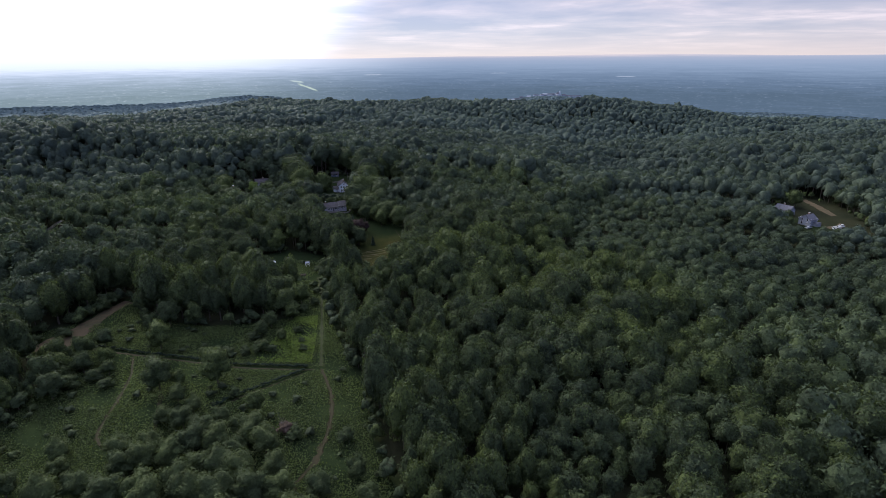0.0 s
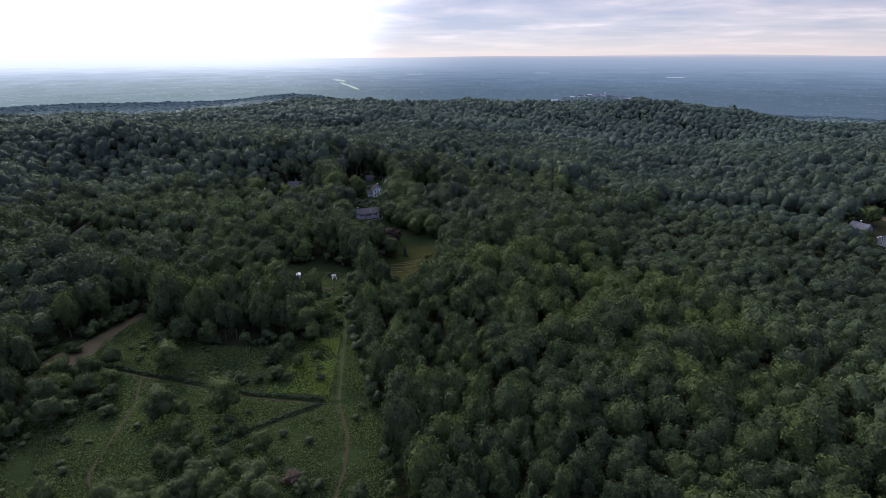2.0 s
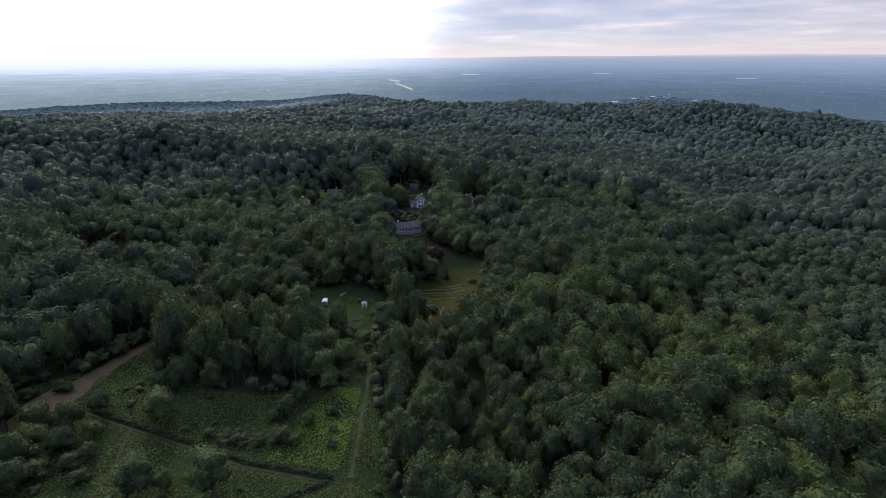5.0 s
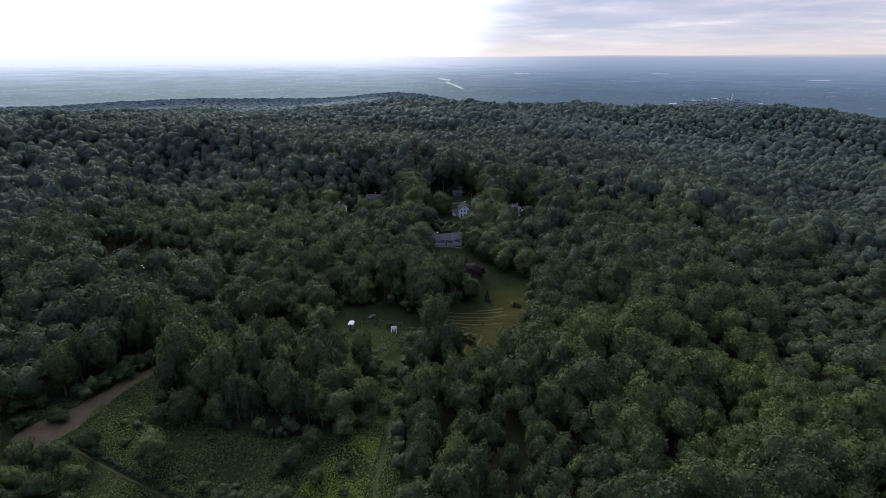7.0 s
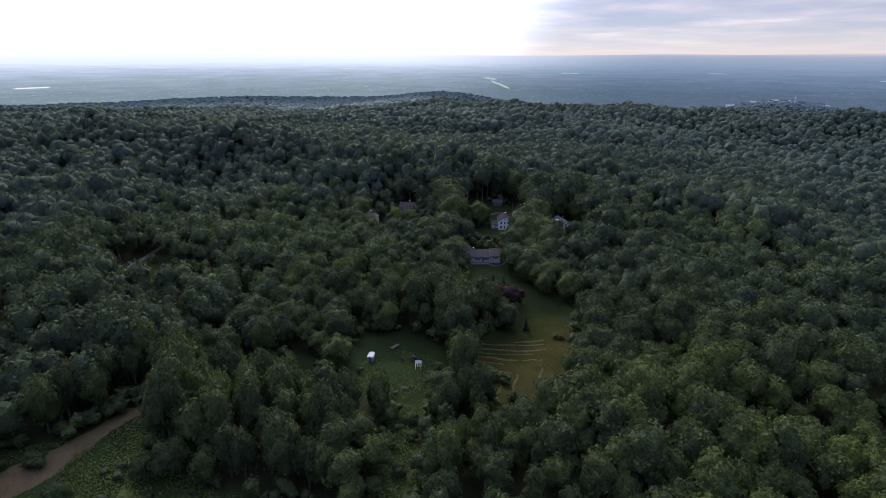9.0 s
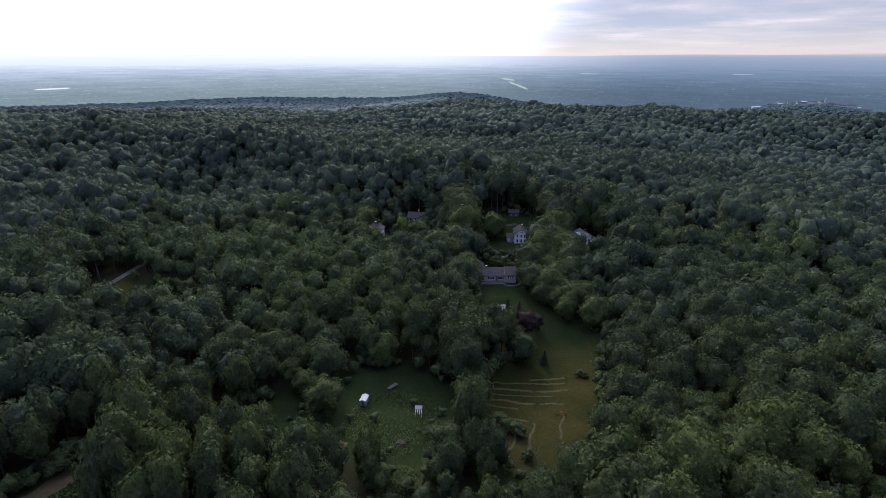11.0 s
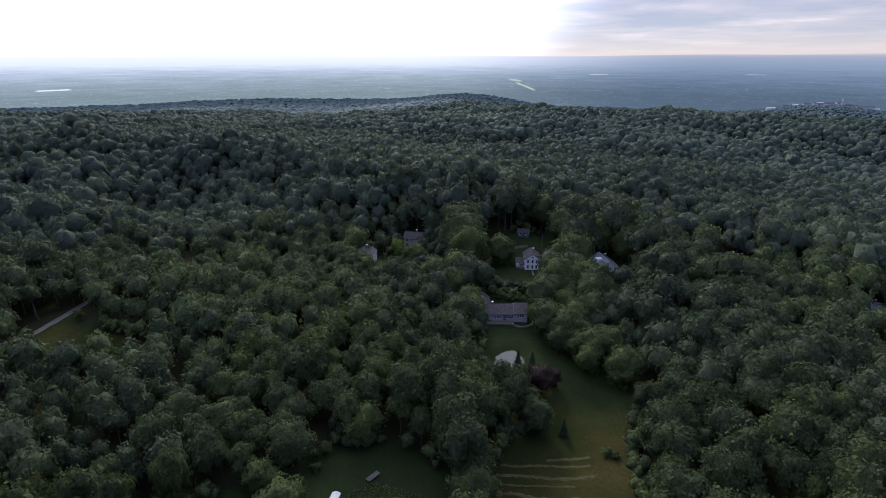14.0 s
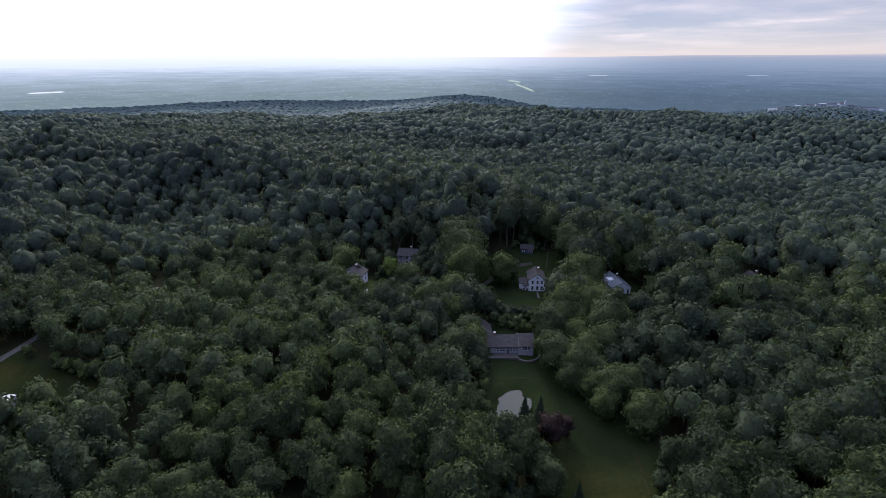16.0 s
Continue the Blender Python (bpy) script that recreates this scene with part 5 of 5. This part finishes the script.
def window(parent, face, at, sill, w, h, wall):
    """A framed sash on the wall called face (front: -y, back: +y, left: -x, right: +x), whose plane lies at wall."""
    def place(a0, a1, z0, z1, d0, d1):
        if face in ("front", "back"):
            s = -1 if face == "front" else 1
            y0, y1 = sorted((wall + s * d0, wall + s * d1))
            return boxed(a0, a1, y0, y1, z0, z1)
        s = -1 if face == "left" else 1
        x0, x1 = sorted((wall + s * d0, wall + s * d1))
        return boxed(x0, x1, a0, a1, z0, z1)
    pane = part("window", place(at - w / 2, at + w / 2, sill, sill + h, -0.04, 0.025), GLASS, parent)
    for a0, a1, z0, z1 in ((at - w / 2 - 0.1, at - w / 2, sill - 0.1, sill + h + 0.1), (at + w / 2, at + w / 2 + 0.1, sill - 0.1, sill + h + 0.1), (at - w / 2, at + w / 2, sill + h, sill + h + 0.1), (at - w / 2, at + w / 2, sill - 0.1, sill), (at - w / 2, at + w / 2, sill + h / 2 - 0.03, sill + h / 2 + 0.03)):
        part("frame", place(a0, a1, z0, z1, 0.0, 0.06), TRIM, pane)


def gable_roof(parent, x0, x1, y0, y1, eave, rise, mat, along="y", over=0.45, thick=0.22, name="roof"):
    """Two pitched slabs meeting at the ridge."""
    lo, hi = (x0, x1) if along == "y" else (y0, y1)
    e0, e1 = (y0 - over, y1 + over) if along == "y" else (x0 - over, x1 + over)
    mid, half = (lo + hi) / 2, (hi - lo) / 2
    drop = over * rise / half
    prof = [(lo - over, eave - drop), (mid, eave + rise), (hi + over, eave - drop), (hi + over, eave - drop + thick), (mid, eave + rise + thick), (lo - over, eave - drop + thick)]
    return part(name, prism(prof, e0, e1, swap=along == "x"), mat, parent)


def gable_walls(parent, x0, x1, y0, y1, eave, rise, mat, along="y", name="wall", foot=-0.9):
    lo, hi = (x0, x1) if along == "y" else (y0, y1)
    e0, e1 = (y0, y1) if along == "y" else (x0, x1)
    prof = [(lo, foot), (hi, foot), (hi, eave), ((lo + hi) / 2, eave + rise), (lo, eave)]
    return part(name, prism(prof, e0, e1, swap=along == "x"), mat, parent)


def chimney(parent, x, y, z0, z1, cap=TRIM):
    c = part("chimney", boxed(x - 0.35, x + 0.35, y - 0.35, y + 0.35, z0, z1), BRICK, parent)
    part("cap", boxed(x - 0.42, x + 0.42, y - 0.42, y + 0.42, z1, z1 + 0.14), cap, c)


def site(name, label, x, y, yaw, z=None, category="house", group=""):
    root = tagged(new(name), label, category, group)
    root.matrix_basis = pose(x, y, hz(x, y) if z is None else z, 0, 0, yaw)
    return root


def white_house():
    h = site("white_house", "two-storey white clapboard house with a front gable and brown roof", -78.6, 416.6, 19)
    gable_walls(h, -3.6, 3.6, 0, 10, 5.5, 2.5, WHITE_PAINT)
    gable_roof(h, -3.6, 3.6, 0, 10, 5.5, 2.5, BROWN_ROOF)
    for at in (-2.1, 0.1, 2.0):
        window(h, "front", at, 3.5, 0.85, 1.55, 0)
    for at in (-2.1, 0.1, 2.0):
        window(h, "front", at, 0.7, 0.85, 1.7, 0)
    window(h, "front", 0, 6.05, 1.0, 0.6, 0)
    for at in (2, 5, 8):
        window(h, "right", at, 3.4, 0.85, 1.5, 3.6)
        window(h, "right", at, 0.8, 0.85, 1.6, 3.6)
        window(h, "left", at, 3.4, 0.85, 1.5, -3.6)
    part("corner_board", boxed(-3.7, -3.45, -0.05, 0.12, -0.4, 5.5), TRIM, h)
    part("corner_board", boxed(3.45, 3.7, -0.05, 0.12, -0.4, 5.5), TRIM, h)
    # side wing with its porch
    gable_walls(h, -7.6, -3.62, 2.5, 8.5, 2.7, 1.5, WHITE_PAINT, "x", "wing")
    gable_roof(h, -7.6, -3.95, 2.5, 8.5, 2.7, 1.5, BROWN_ROOF, "x", 0.3, 0.2, "wing_roof")
    part("porch_roof", boxed(-6.4, -3.62, 0.3, 2.5, 2.45, 2.62), BROWN_ROOF, h)
    part("porch_floor", boxed(-6.4, -3.62, 0.3, 2.5, -0.5, 0.25), PLANK, h)
    for x in (-6.3, -5.0, -3.8):
        part("porch_post", boxed(x - 0.08, x + 0.08, 0.4, 0.56, 0.25, 2.45), TRIM, h)
    part("door", boxed(-5.4, -4.5, 2.42, 2.5, 0.25, 2.25), GREY_PAINT, h)
    chimney(h, 0.9, 6.5, 7.0, 9.0)
    part("walk", boxed(-0.45, 0.45, -7.5, -0.06, -0.35, 0.06), STONE, h, "pale stone front walk")


def ranch_house():
    h = site("ranch_house", "long low cream ranch house with a brown shingle roof", -76.2, 357.6, 22, 0.6)
    gable_walls(h, -9.6, 4.2, 0, 8.4, 2.7, 2.3, CREAM_PAINT, "x")
    gable_roof(h, -9.6, 4.2, 0, 8.4, 2.7, 2.3, BROWN_ROOF, "x", 0.5)
    gable_walls(h, 4.22, 9.4, -0.3, 8.6, 3.1, 2.35, CREAM_PAINT, "x", "garage_wall")
    gable_roof(h, 4.75, 9.4, -0.3, 8.6, 3.1, 2.35, BROWN_ROOF, "x", 0.5, 0.22, "garage_roof")
    gable_walls(h, -11.5, -4.5, 8.42, 16.5, 2.7, 2.6, CREAM_PAINT, "y", "rear_wing")
    gable_roof(h, -11.5, -4.5, 8.9, 16.5, 2.7, 2.6, BROWN_ROOF, "y", 0.4, 0.2, "rear_roof")
    for at, w, sill, hh in ((-6.6, 1.5, 0.3, 1.9), (-3.1, 0.8, 0.9, 1.2), (-2.1, 0.8, 0.9, 1.2), (-1.1, 0.8, 0.9, 1.2), (1.6, 0.85, 0.9, 1.2), (2.6, 0.85, 0.9, 1.2), (3.5, 0.7, 0.9, 1.2)):
        window(h, "front", at, sill, w, hh, 0)
    for at in (5.9, 6.8, 7.7):
        window(h, "front", at, 1.3, 0.75, 1.3, -0.3)
    part("door", boxed(0.05, 0.95, -0.05, 0.03, 0.0, 2.05), PLANK, h)
    chimney(h, -4.0, 4.2, 4.6, 6.0)
    part("deck", boxed(-9.0, 4.0, -3.2, -0.02, -1.2, -0.1), PLANK, h, "grey plank deck")
    for i in range(14):
        x = -8.95 + i * 12.9 / 13
        part("railing_post", boxed(x - 0.05, x + 0.05, -3.15, -3.05, -0.1, 0.9), PLANK, h)
    part("handrail", boxed(-9.0, 4.0, -3.16, -3.04, 0.9, 0.98), PLANK, h)
    r = tagged(new("stone_wall"), "low curved dry stone wall below the house", "wall")
    rng = np.random.default_rng(5)
    for i in range(18):
        a = -1.9 + i * 0.135
        x, y = -70.2 + 5.0 * math.cos(a), 361.0 + 5.0 * math.sin(a)
        s = rng.uniform(0.35, 0.55)
        o = part("stone", boxed(-s, s, -0.3, 0.3, -0.4, rng.uniform(0.45, 0.75)), STONE, r)
        o.matrix_basis = pose(x, y, hz(x, y), rng.uniform(-5, 5), rng.uniform(-5, 5), math.degrees(a) + 90 + rng.uniform(-15, 15))


def plain_house(name, label, x, y, yaw, w, d, eave, rise, wall_mat, roof_mat, along, fronts, rows, group="", stack=True, z=None):
    """A simple gabled house: fronts are window places along the front, rows their sill heights."""
    h = site(name, label, x, y, yaw, z, group=group)
    gable_walls(h, -w / 2, w / 2, 0, d, eave, rise, wall_mat, along)
    gable_roof(h, -w / 2, w / 2, 0, d, eave, rise, roof_mat, along)
    for sill in rows:
        for at in fronts:
            window(h, "front", at, sill, 0.9, 1.3, 0)
        for at in (d * 0.25, d * 0.7):
            window(h, "left", at, sill, 0.9, 1.3, -w / 2)
            window(h, "right", at, sill, 0.9, 1.3, w / 2)
    part("door", boxed(w * 0.3, w * 0.3 + 0.9, -0.05, 0.02, 0.0, 2.05), PLANK, h)
    if stack:
        chimney(h, w * 0.12, d * 0.6, eave + rise * 0.5, eave + rise + 1.0)
    return h


white_house()
ranch_house()
g = plain_house("gabled_house", "low white house with a long blue-grey roof", -43.0, 424.2, 30, 8.2, 13, 3.0, 2.4, WHITE_PAINT, BLUE_ROOF, "y", (-2.4, 0.6), (0.9,), "village houses")
gable_walls(g, -7.0, -4.12, 9, 19, 2.6, 1.6, WHITE_PAINT, "y", "rear_wing")
gable_roof(g, -7.0, -4.6, 9, 19, 2.6, 1.6, BLUE_ROOF, "y", 0.3, 0.2, "rear_roof")
part("dormer", boxed(-4.3, -1.4, 5, 8, 3.0, 4.9), WHITE_PAINT, g)
plain_house("gabled_house", "narrow two-storey rose-grey house among tall trees", 14.6, 457.0, 28, 7.0, 8.5, 5.2, 2.2, ROSE_PAINT, BROWN_ROOF, "y", (-1.6, 1.6), (0.9, 3.6), "village houses")
plain_house("gabled_house", "beige house with a brown roof behind trees", -143.9, 418.6, 12, 9.5, 8, 4.6, 2.4, CREAM_PAINT, BROWN_ROOF, "x", (-3.0, 0.0, 3.0), (0.9, 3.0), "village houses")
plain_house("gabled_house", "white and grey-blue house half hidden by trees", -155.5, 384.5, 8, 10.0, 8, 4.4, 2.6, WHITE_PAINT, BROWN_ROOF, "y", (-3.2, 0.0, 3.0), (0.9, 3.0), "village houses")
plain_house("gabled_house", "house with a wide grey-blue roof in the wooded hollow", 69, 440, 10, 11.5, 9, 3.0, 2.6, GREY_PAINT, BLUE_ROOF, "x", (-4, -1, 2), (0.9,), "village houses")
plain_house("gabled_house", "far house with a shining metal roof in the woods", -20, 514, 20, 9.0, 8, 4.8, 2.4, GREY_PAINT, BLUE_ROOF, "x", (-3, 0, 3), (0.9, 3.2), "village houses")
plain_house("shed", "dark blue shed behind the white house", -91.5, 449, 10, 6, 5, 2.4, 1.5, NAVY_PAINT, BROWN_ROOF, "x", (-1.5, 1.5), (0.9,), stack=False)
g = plain_house("gabled_house", "grey-white two-storey house with a broad grey roof", 235.0, 327.5, 24, 7.0, 7.5, 4.0, 2.7, GREY_PAINT, GREY_ROOF, "x", (-3, 0, 3), (0.9, 3.1), "grey houses")
part("garage_roof", boxed(-0.6, 3.6, -3.0, -0.1, 2.2, 2.4), GREY_ROOF, g)
part("garage_wall", boxed(-0.4, 3.4, -2.8, -0.02, -0.9, 2.18), GREY_PAINT, g)
plain_house("gabled_house", "grey-blue house with a dark grey roof beside the drive", 236.0, 352.0, 30, 7.5, 10, 3.6, 2.8, GREY_PAINT, GREY_ROOF, "y", (-2.4, 0.4), (0.9,), "grey houses")


# ---- cars, poles and small things ----
def car(x, y, yaw, paint_mat, label):
    c = site("car", label, x, y, yaw, category="car", group="parked cars")
    body = bmesh.new()
    prof = [(-2.2, 0.35), (2.15, 0.35), (2.2, 0.75), (1.2, 0.95), (-2.1, 0.98), (-2.22, 0.7)]
    ends = [[body.verts.new((a, s, z)) for a, z in prof] for s in (-0.88, 0.88)]
    body.faces.new(ends[0])
    body.faces.new(ends[1][::-1])
    for i in range(len(prof)):
        k = (i + 1) % len(prof)
        body.faces.new((ends[0][k], ends[0][i], ends[1][i], ends[1][k]))
    bmesh.ops.recalc_face_normals(body, faces=body.faces)
    part("body", body, paint_mat, c)
    cab = bmesh.new()
    v = box(cab, -1.9, 1.05, -0.8, 0.8, 0.96, 1.42)
    for q in v[4:]:
        q.co.x = q.co.x * 0.72 - 0.15
        q.co.y *= 0.82
    part("windows", cab, GLASS, c)
    part("roof", boxed(-1.5, 0.55, -0.64, 0.64, 1.42, 1.47), paint_mat, c)
    for wx in (-1.35, 1.35):
        for wy in (-0.8, 0.8):
            bm = bmesh.new()
            bmesh.ops.create_cone(bm, cap_ends=True, segments=12, radius1=0.33, radius2=0.33, depth=0.22, matrix=Matrix.Translation((wx, wy, 0.33)) @ Matrix.Rotation(math.pi / 2, 4, "X"))
            part("wheel", bm, TYRE, c)


DARK_PAINT = rough_material("dark_car_paint", (0.015, 0.018, 0.025), (0.03, 0.033, 0.04), 1.0, 0.25, 0.0)
SILVER_PAINT = rough_material("silver_car_paint", (0.42, 0.43, 0.45), (0.55, 0.56, 0.58), 1.0, 0.3, 0.0)
car(-237.8, 240.5, 128, DARK_PAINT, "dark parked car on the gravel lane")
car(-147.2, 380.5, 30, PALE_METAL, "white parked car in the yard")
for x, y, a, mt, tx in ((244, 321, 70, PALE_METAL, "white parked car on the earth drive"), (248, 323, 80, SILVER_PAINT, "silver parked car on the earth drive"), (252.5, 326, 75, PALE_METAL, "white parked car on the earth drive"), (229, 322.5, 20, PALE_METAL, "white parked car beside the grey house"), (239, 345, 10, SILVER_PAINT, "silver parked car between the houses")):
    car(x, y, a, mt, tx)


def pole(x, y, tall, lean, label, arm=True):
    p = site("utility_pole", label, x, y, 30, category="pole", group="poles")
    v, f = limb((0, 0, -0.5), (lean, 0, tall), 0.15, 0.1, 8)
    o = new("shaft", array_mesh("shaft", v, f, [PLANK]))
    o.parent = p
    if arm:
        part("cross_arm", boxed(lean - 1.0, lean + 1.0, -0.06, 0.06, tall - 0.8, tall - 0.66), PLANK, p)


pole(-231.2, 281, 8.5, -0.7, "leaning grey wooden pole beside the lane")
pole(-79.4, 441, 8.0, 0.1, "wooden yard pole behind the white house")
pole(-64.2, 399.5, 5.0, 0.1, "pale post at the edge of the yard", False)


def hut(x, y, yaw, w, d, tall, wall_mat, roof_mat, label, name="hut"):
    h = site(name, label, x, y, yaw, category="shed")
    part("wall", boxed(-w / 2, w / 2, -d / 2, d / 2, -0.2, tall), wall_mat, h)
    rise = 0.35
    gable_roof(h, -w / 2, w / 2, -d / 2, d / 2, tall, rise, roof_mat, "y", 0.15, 0.08)
    part("door", boxed(-0.35, 0.35, -d / 2 - 0.03, -d / 2 - 0.002, 0.0, min(1.7, tall - 0.1)), PLANK, h)


hut(-86.2, 252.2, 12, 1.8, 3.0, 1.9, GREY_PAINT, PALE_METAL, "small hut with a bright white metal roof in the glade")
hut(-197, 268, 30, 3.0, 2.6, 2.2, GREY_PAINT, PALE_METAL, "small grey shed with a pale roof beside the lawn")


def lean_to(x, y, yaw):
    s = site("garden_stand", "open timber stand with a pale sloping top", x, y, yaw, category="stand")
    for a, b in ((-0.9, -1.2), (0.9, -1.2), (-0.9, 1.0), (0.9, 1.0)):
        part("leg", boxed(a - 0.06, a + 0.06, b - 0.06, b + 0.06, -0.2, 1.2 if b < 0 else 1.9), PALE_METAL, s)
    for a in (-0.9, -0.3, 0.3, 0.9):
        o = part("rail", boxed(-0.05, 0.05, -1.5, 1.3, -0.03, 0.03), PALE_METAL, s)
        o.matrix_basis = pose(a, 0, 1.6, 17.6, 0, 0)
    o = part("top", boxed(-1.1, 1.1, -0.1, 1.3, -0.03, 0.03), BLUE_ROOF, s)
    o.matrix_basis = pose(0, 0.2, 1.72, 17.6, 0, 0)


lean_to(-69.6, 254.6, 20)


def cold_frame(x, y, yaw):
    s = site("plank_trailer", "low grey plank trailer lying in the grass", x, y, yaw, category="trailer")
    for i in range(5):
        part("plank", boxed(-0.7 + i * 0.28, -0.44 + i * 0.28, -1.9, 1.9, 0.45, 0.52), PLANK, s)
    part("beam", boxed(-0.75, 0.75, -1.5, -1.3, 0.33, 0.448), PLANK, s)
    part("beam", boxed(-0.75, 0.75, 1.3, 1.5, 0.33, 0.448), PLANK, s)
    for a in (-0.8, 0.8):
        bm = bmesh.new()
        bmesh.ops.create_cone(bm, cap_ends=True, segments=12, radius1=0.32, radius2=0.32, depth=0.14, matrix=Matrix.Translation((a, 0, 0.3)) @ Matrix.Rotation(math.pi / 2, 4, "Y"))
        part("wheel", bm, TYRE, s)


cold_frame(-82.4, 263.5, -18)


def log_pile(x, y, yaw, label):
    s = site("log_pile", label, x, y, yaw, category="logs")
    rng = np.random.default_rng(3)
    for row, n in enumerate((6, 5, 4)):
        for i in range(n):
            v, f = limb((-1.2, 0, 0), (1.2 + rng.uniform(-0.2, 0.2), 0, 0), 0.17, 0.15, 7)
            o = new("log", array_mesh("log", v, f, [BARK]))
            o.parent = s
            o.matrix_basis = pose(rng.uniform(-0.1, 0.1), (i - n / 2) * 0.35, 0.14 + row * 0.29, 0, 0, rng.uniform(-3, 3))


log_pile(-68.4, 240.3, 10, "small dark pile of logs in the grass")


def hay_rake(x, y, yaw):
    s = site("hay_rake", "rusty old hay rake standing on the meadow", x, y, yaw, category="farm tool")
    part("axle", boxed(-1.4, 1.4, -0.05, 0.05, 0.55, 0.65), RUST, s)
    for a in (-1.45, 1.45):
        bm = bmesh.new()
        bmesh.ops.create_cone(bm, cap_ends=True, segments=16, radius1=0.6, radius2=0.6, depth=0.06, matrix=Matrix.Translation((a, 0, 0.58)) @ Matrix.Rotation(math.pi / 2, 4, "Y"))
        part("wheel", bm, RUST, s)
    for i in range(13):
        o = part("tine", boxed(-0.02, 0.02, -0.02, 0.02, 0, 0.85), RUST, s)
        o.matrix_basis = pose(-1.2 + i * 0.2, 0.1, 0.6, 130, 0, 0)
    part("shaft", boxed(-0.06, 0.06, -1.9, 0, 0.45, 0.55), RUST, s)
    part("seat", boxed(-0.25, 0.25, -0.25, 0.2, 0.95, 1.0), RUST, s)


hay_rake(-31.6, 276, 15)


def yard_clutter():
    rng = np.random.default_rng(12)
    for i in range(9):
        x, y = -134 + rng.uniform(-5, 5), 369 + rng.uniform(-3, 3)
        s = rng.uniform(0.4, 0.8)
        o = new("crate", None)
        tagged(o, "weathered crate in the cluttered yard", "crate", "yard crates")
        o.matrix_basis = pose(x, y, hz(x, y), 0, 0, rng.uniform(0, 90))
        part("body", boxed(-s, s, -s * 0.7, s * 0.7, -0.1, s), PLANK if i % 3 else PALE_METAL, o)
        part("lid", boxed(-s - 0.04, s + 0.04, -s * 0.7 - 0.04, s * 0.7 + 0.04, s + 0.002, s + 0.07), PLANK, o)


yard_clutter()


# ---- the far town ----
def town():
    rng = np.random.default_rng(21)
    pale = [HAZY_WALL, HAZY_WALL, GREY_PAINT, HAZY_WALL]
    places = [(262, 2150, 24, 11, 7), (280, 2168, 12, 9, 6), (306, 2200, 13, 9, 6), (340, 2240, 16, 9, 7), (366, 2215, 18, 11, 7), (385, 2190, 14, 9, 8), (398, 2205, 20, 11, 9), (412, 2185, 16, 11, 9), (426, 2200, 22, 12, 9), (440, 2212, 18, 11, 8), (470, 2195, 16, 10, 8), (512, 2185, 50, 17, 8), (545, 2195, 16, 11, 7), (575, 2210, 18, 11, 7), (330, 2262, 26, 11, 6), (418, 2225, 16, 11, 9), (490, 2218, 20, 11, 7), (285, 2140, 11, 9, 6)]
    for i, (x, y, w, d, hgt) in enumerate(places):
        g = site("town_house", "pale far-off building of the town", x, y, rng.uniform(-15, 25), height(x, y) + 5.0, "building", "town")
        gable_walls(g, -w / 2, w / 2, 0, d, hgt * 0.7, hgt * 0.3, pale[i % 4], "x", foot=-9)
        gable_roof(g, -w / 2, w / 2, 0, d, hgt * 0.7, hgt * 0.3, GREY_ROOF if i % 3 else HAZY_WALL, "x")
    c = site("church", "white church with a tall pointed steeple", 453, 2200, 10, height(453, 2200) + 4.0, "church")
    gable_walls(c, -6, 6, 0, 22, 9, 5, HAZY_WALL, foot=-9)
    gable_roof(c, -6, 6, 0, 22, 9, 5, GREY_ROOF)
    part("tower", boxed(-2.5, 2.5, -4, -0.02, -9, 15), HAZY_WALL, c)
    bm = bmesh.new()
    bmesh.ops.create_cone(bm, cap_ends=True, segments=8, radius1=3.0, radius2=0.1, depth=10, matrix=Matrix.Translation((0, -2, 20.1)))
    part("steeple", bm, HAZY_WALL, c)


town()
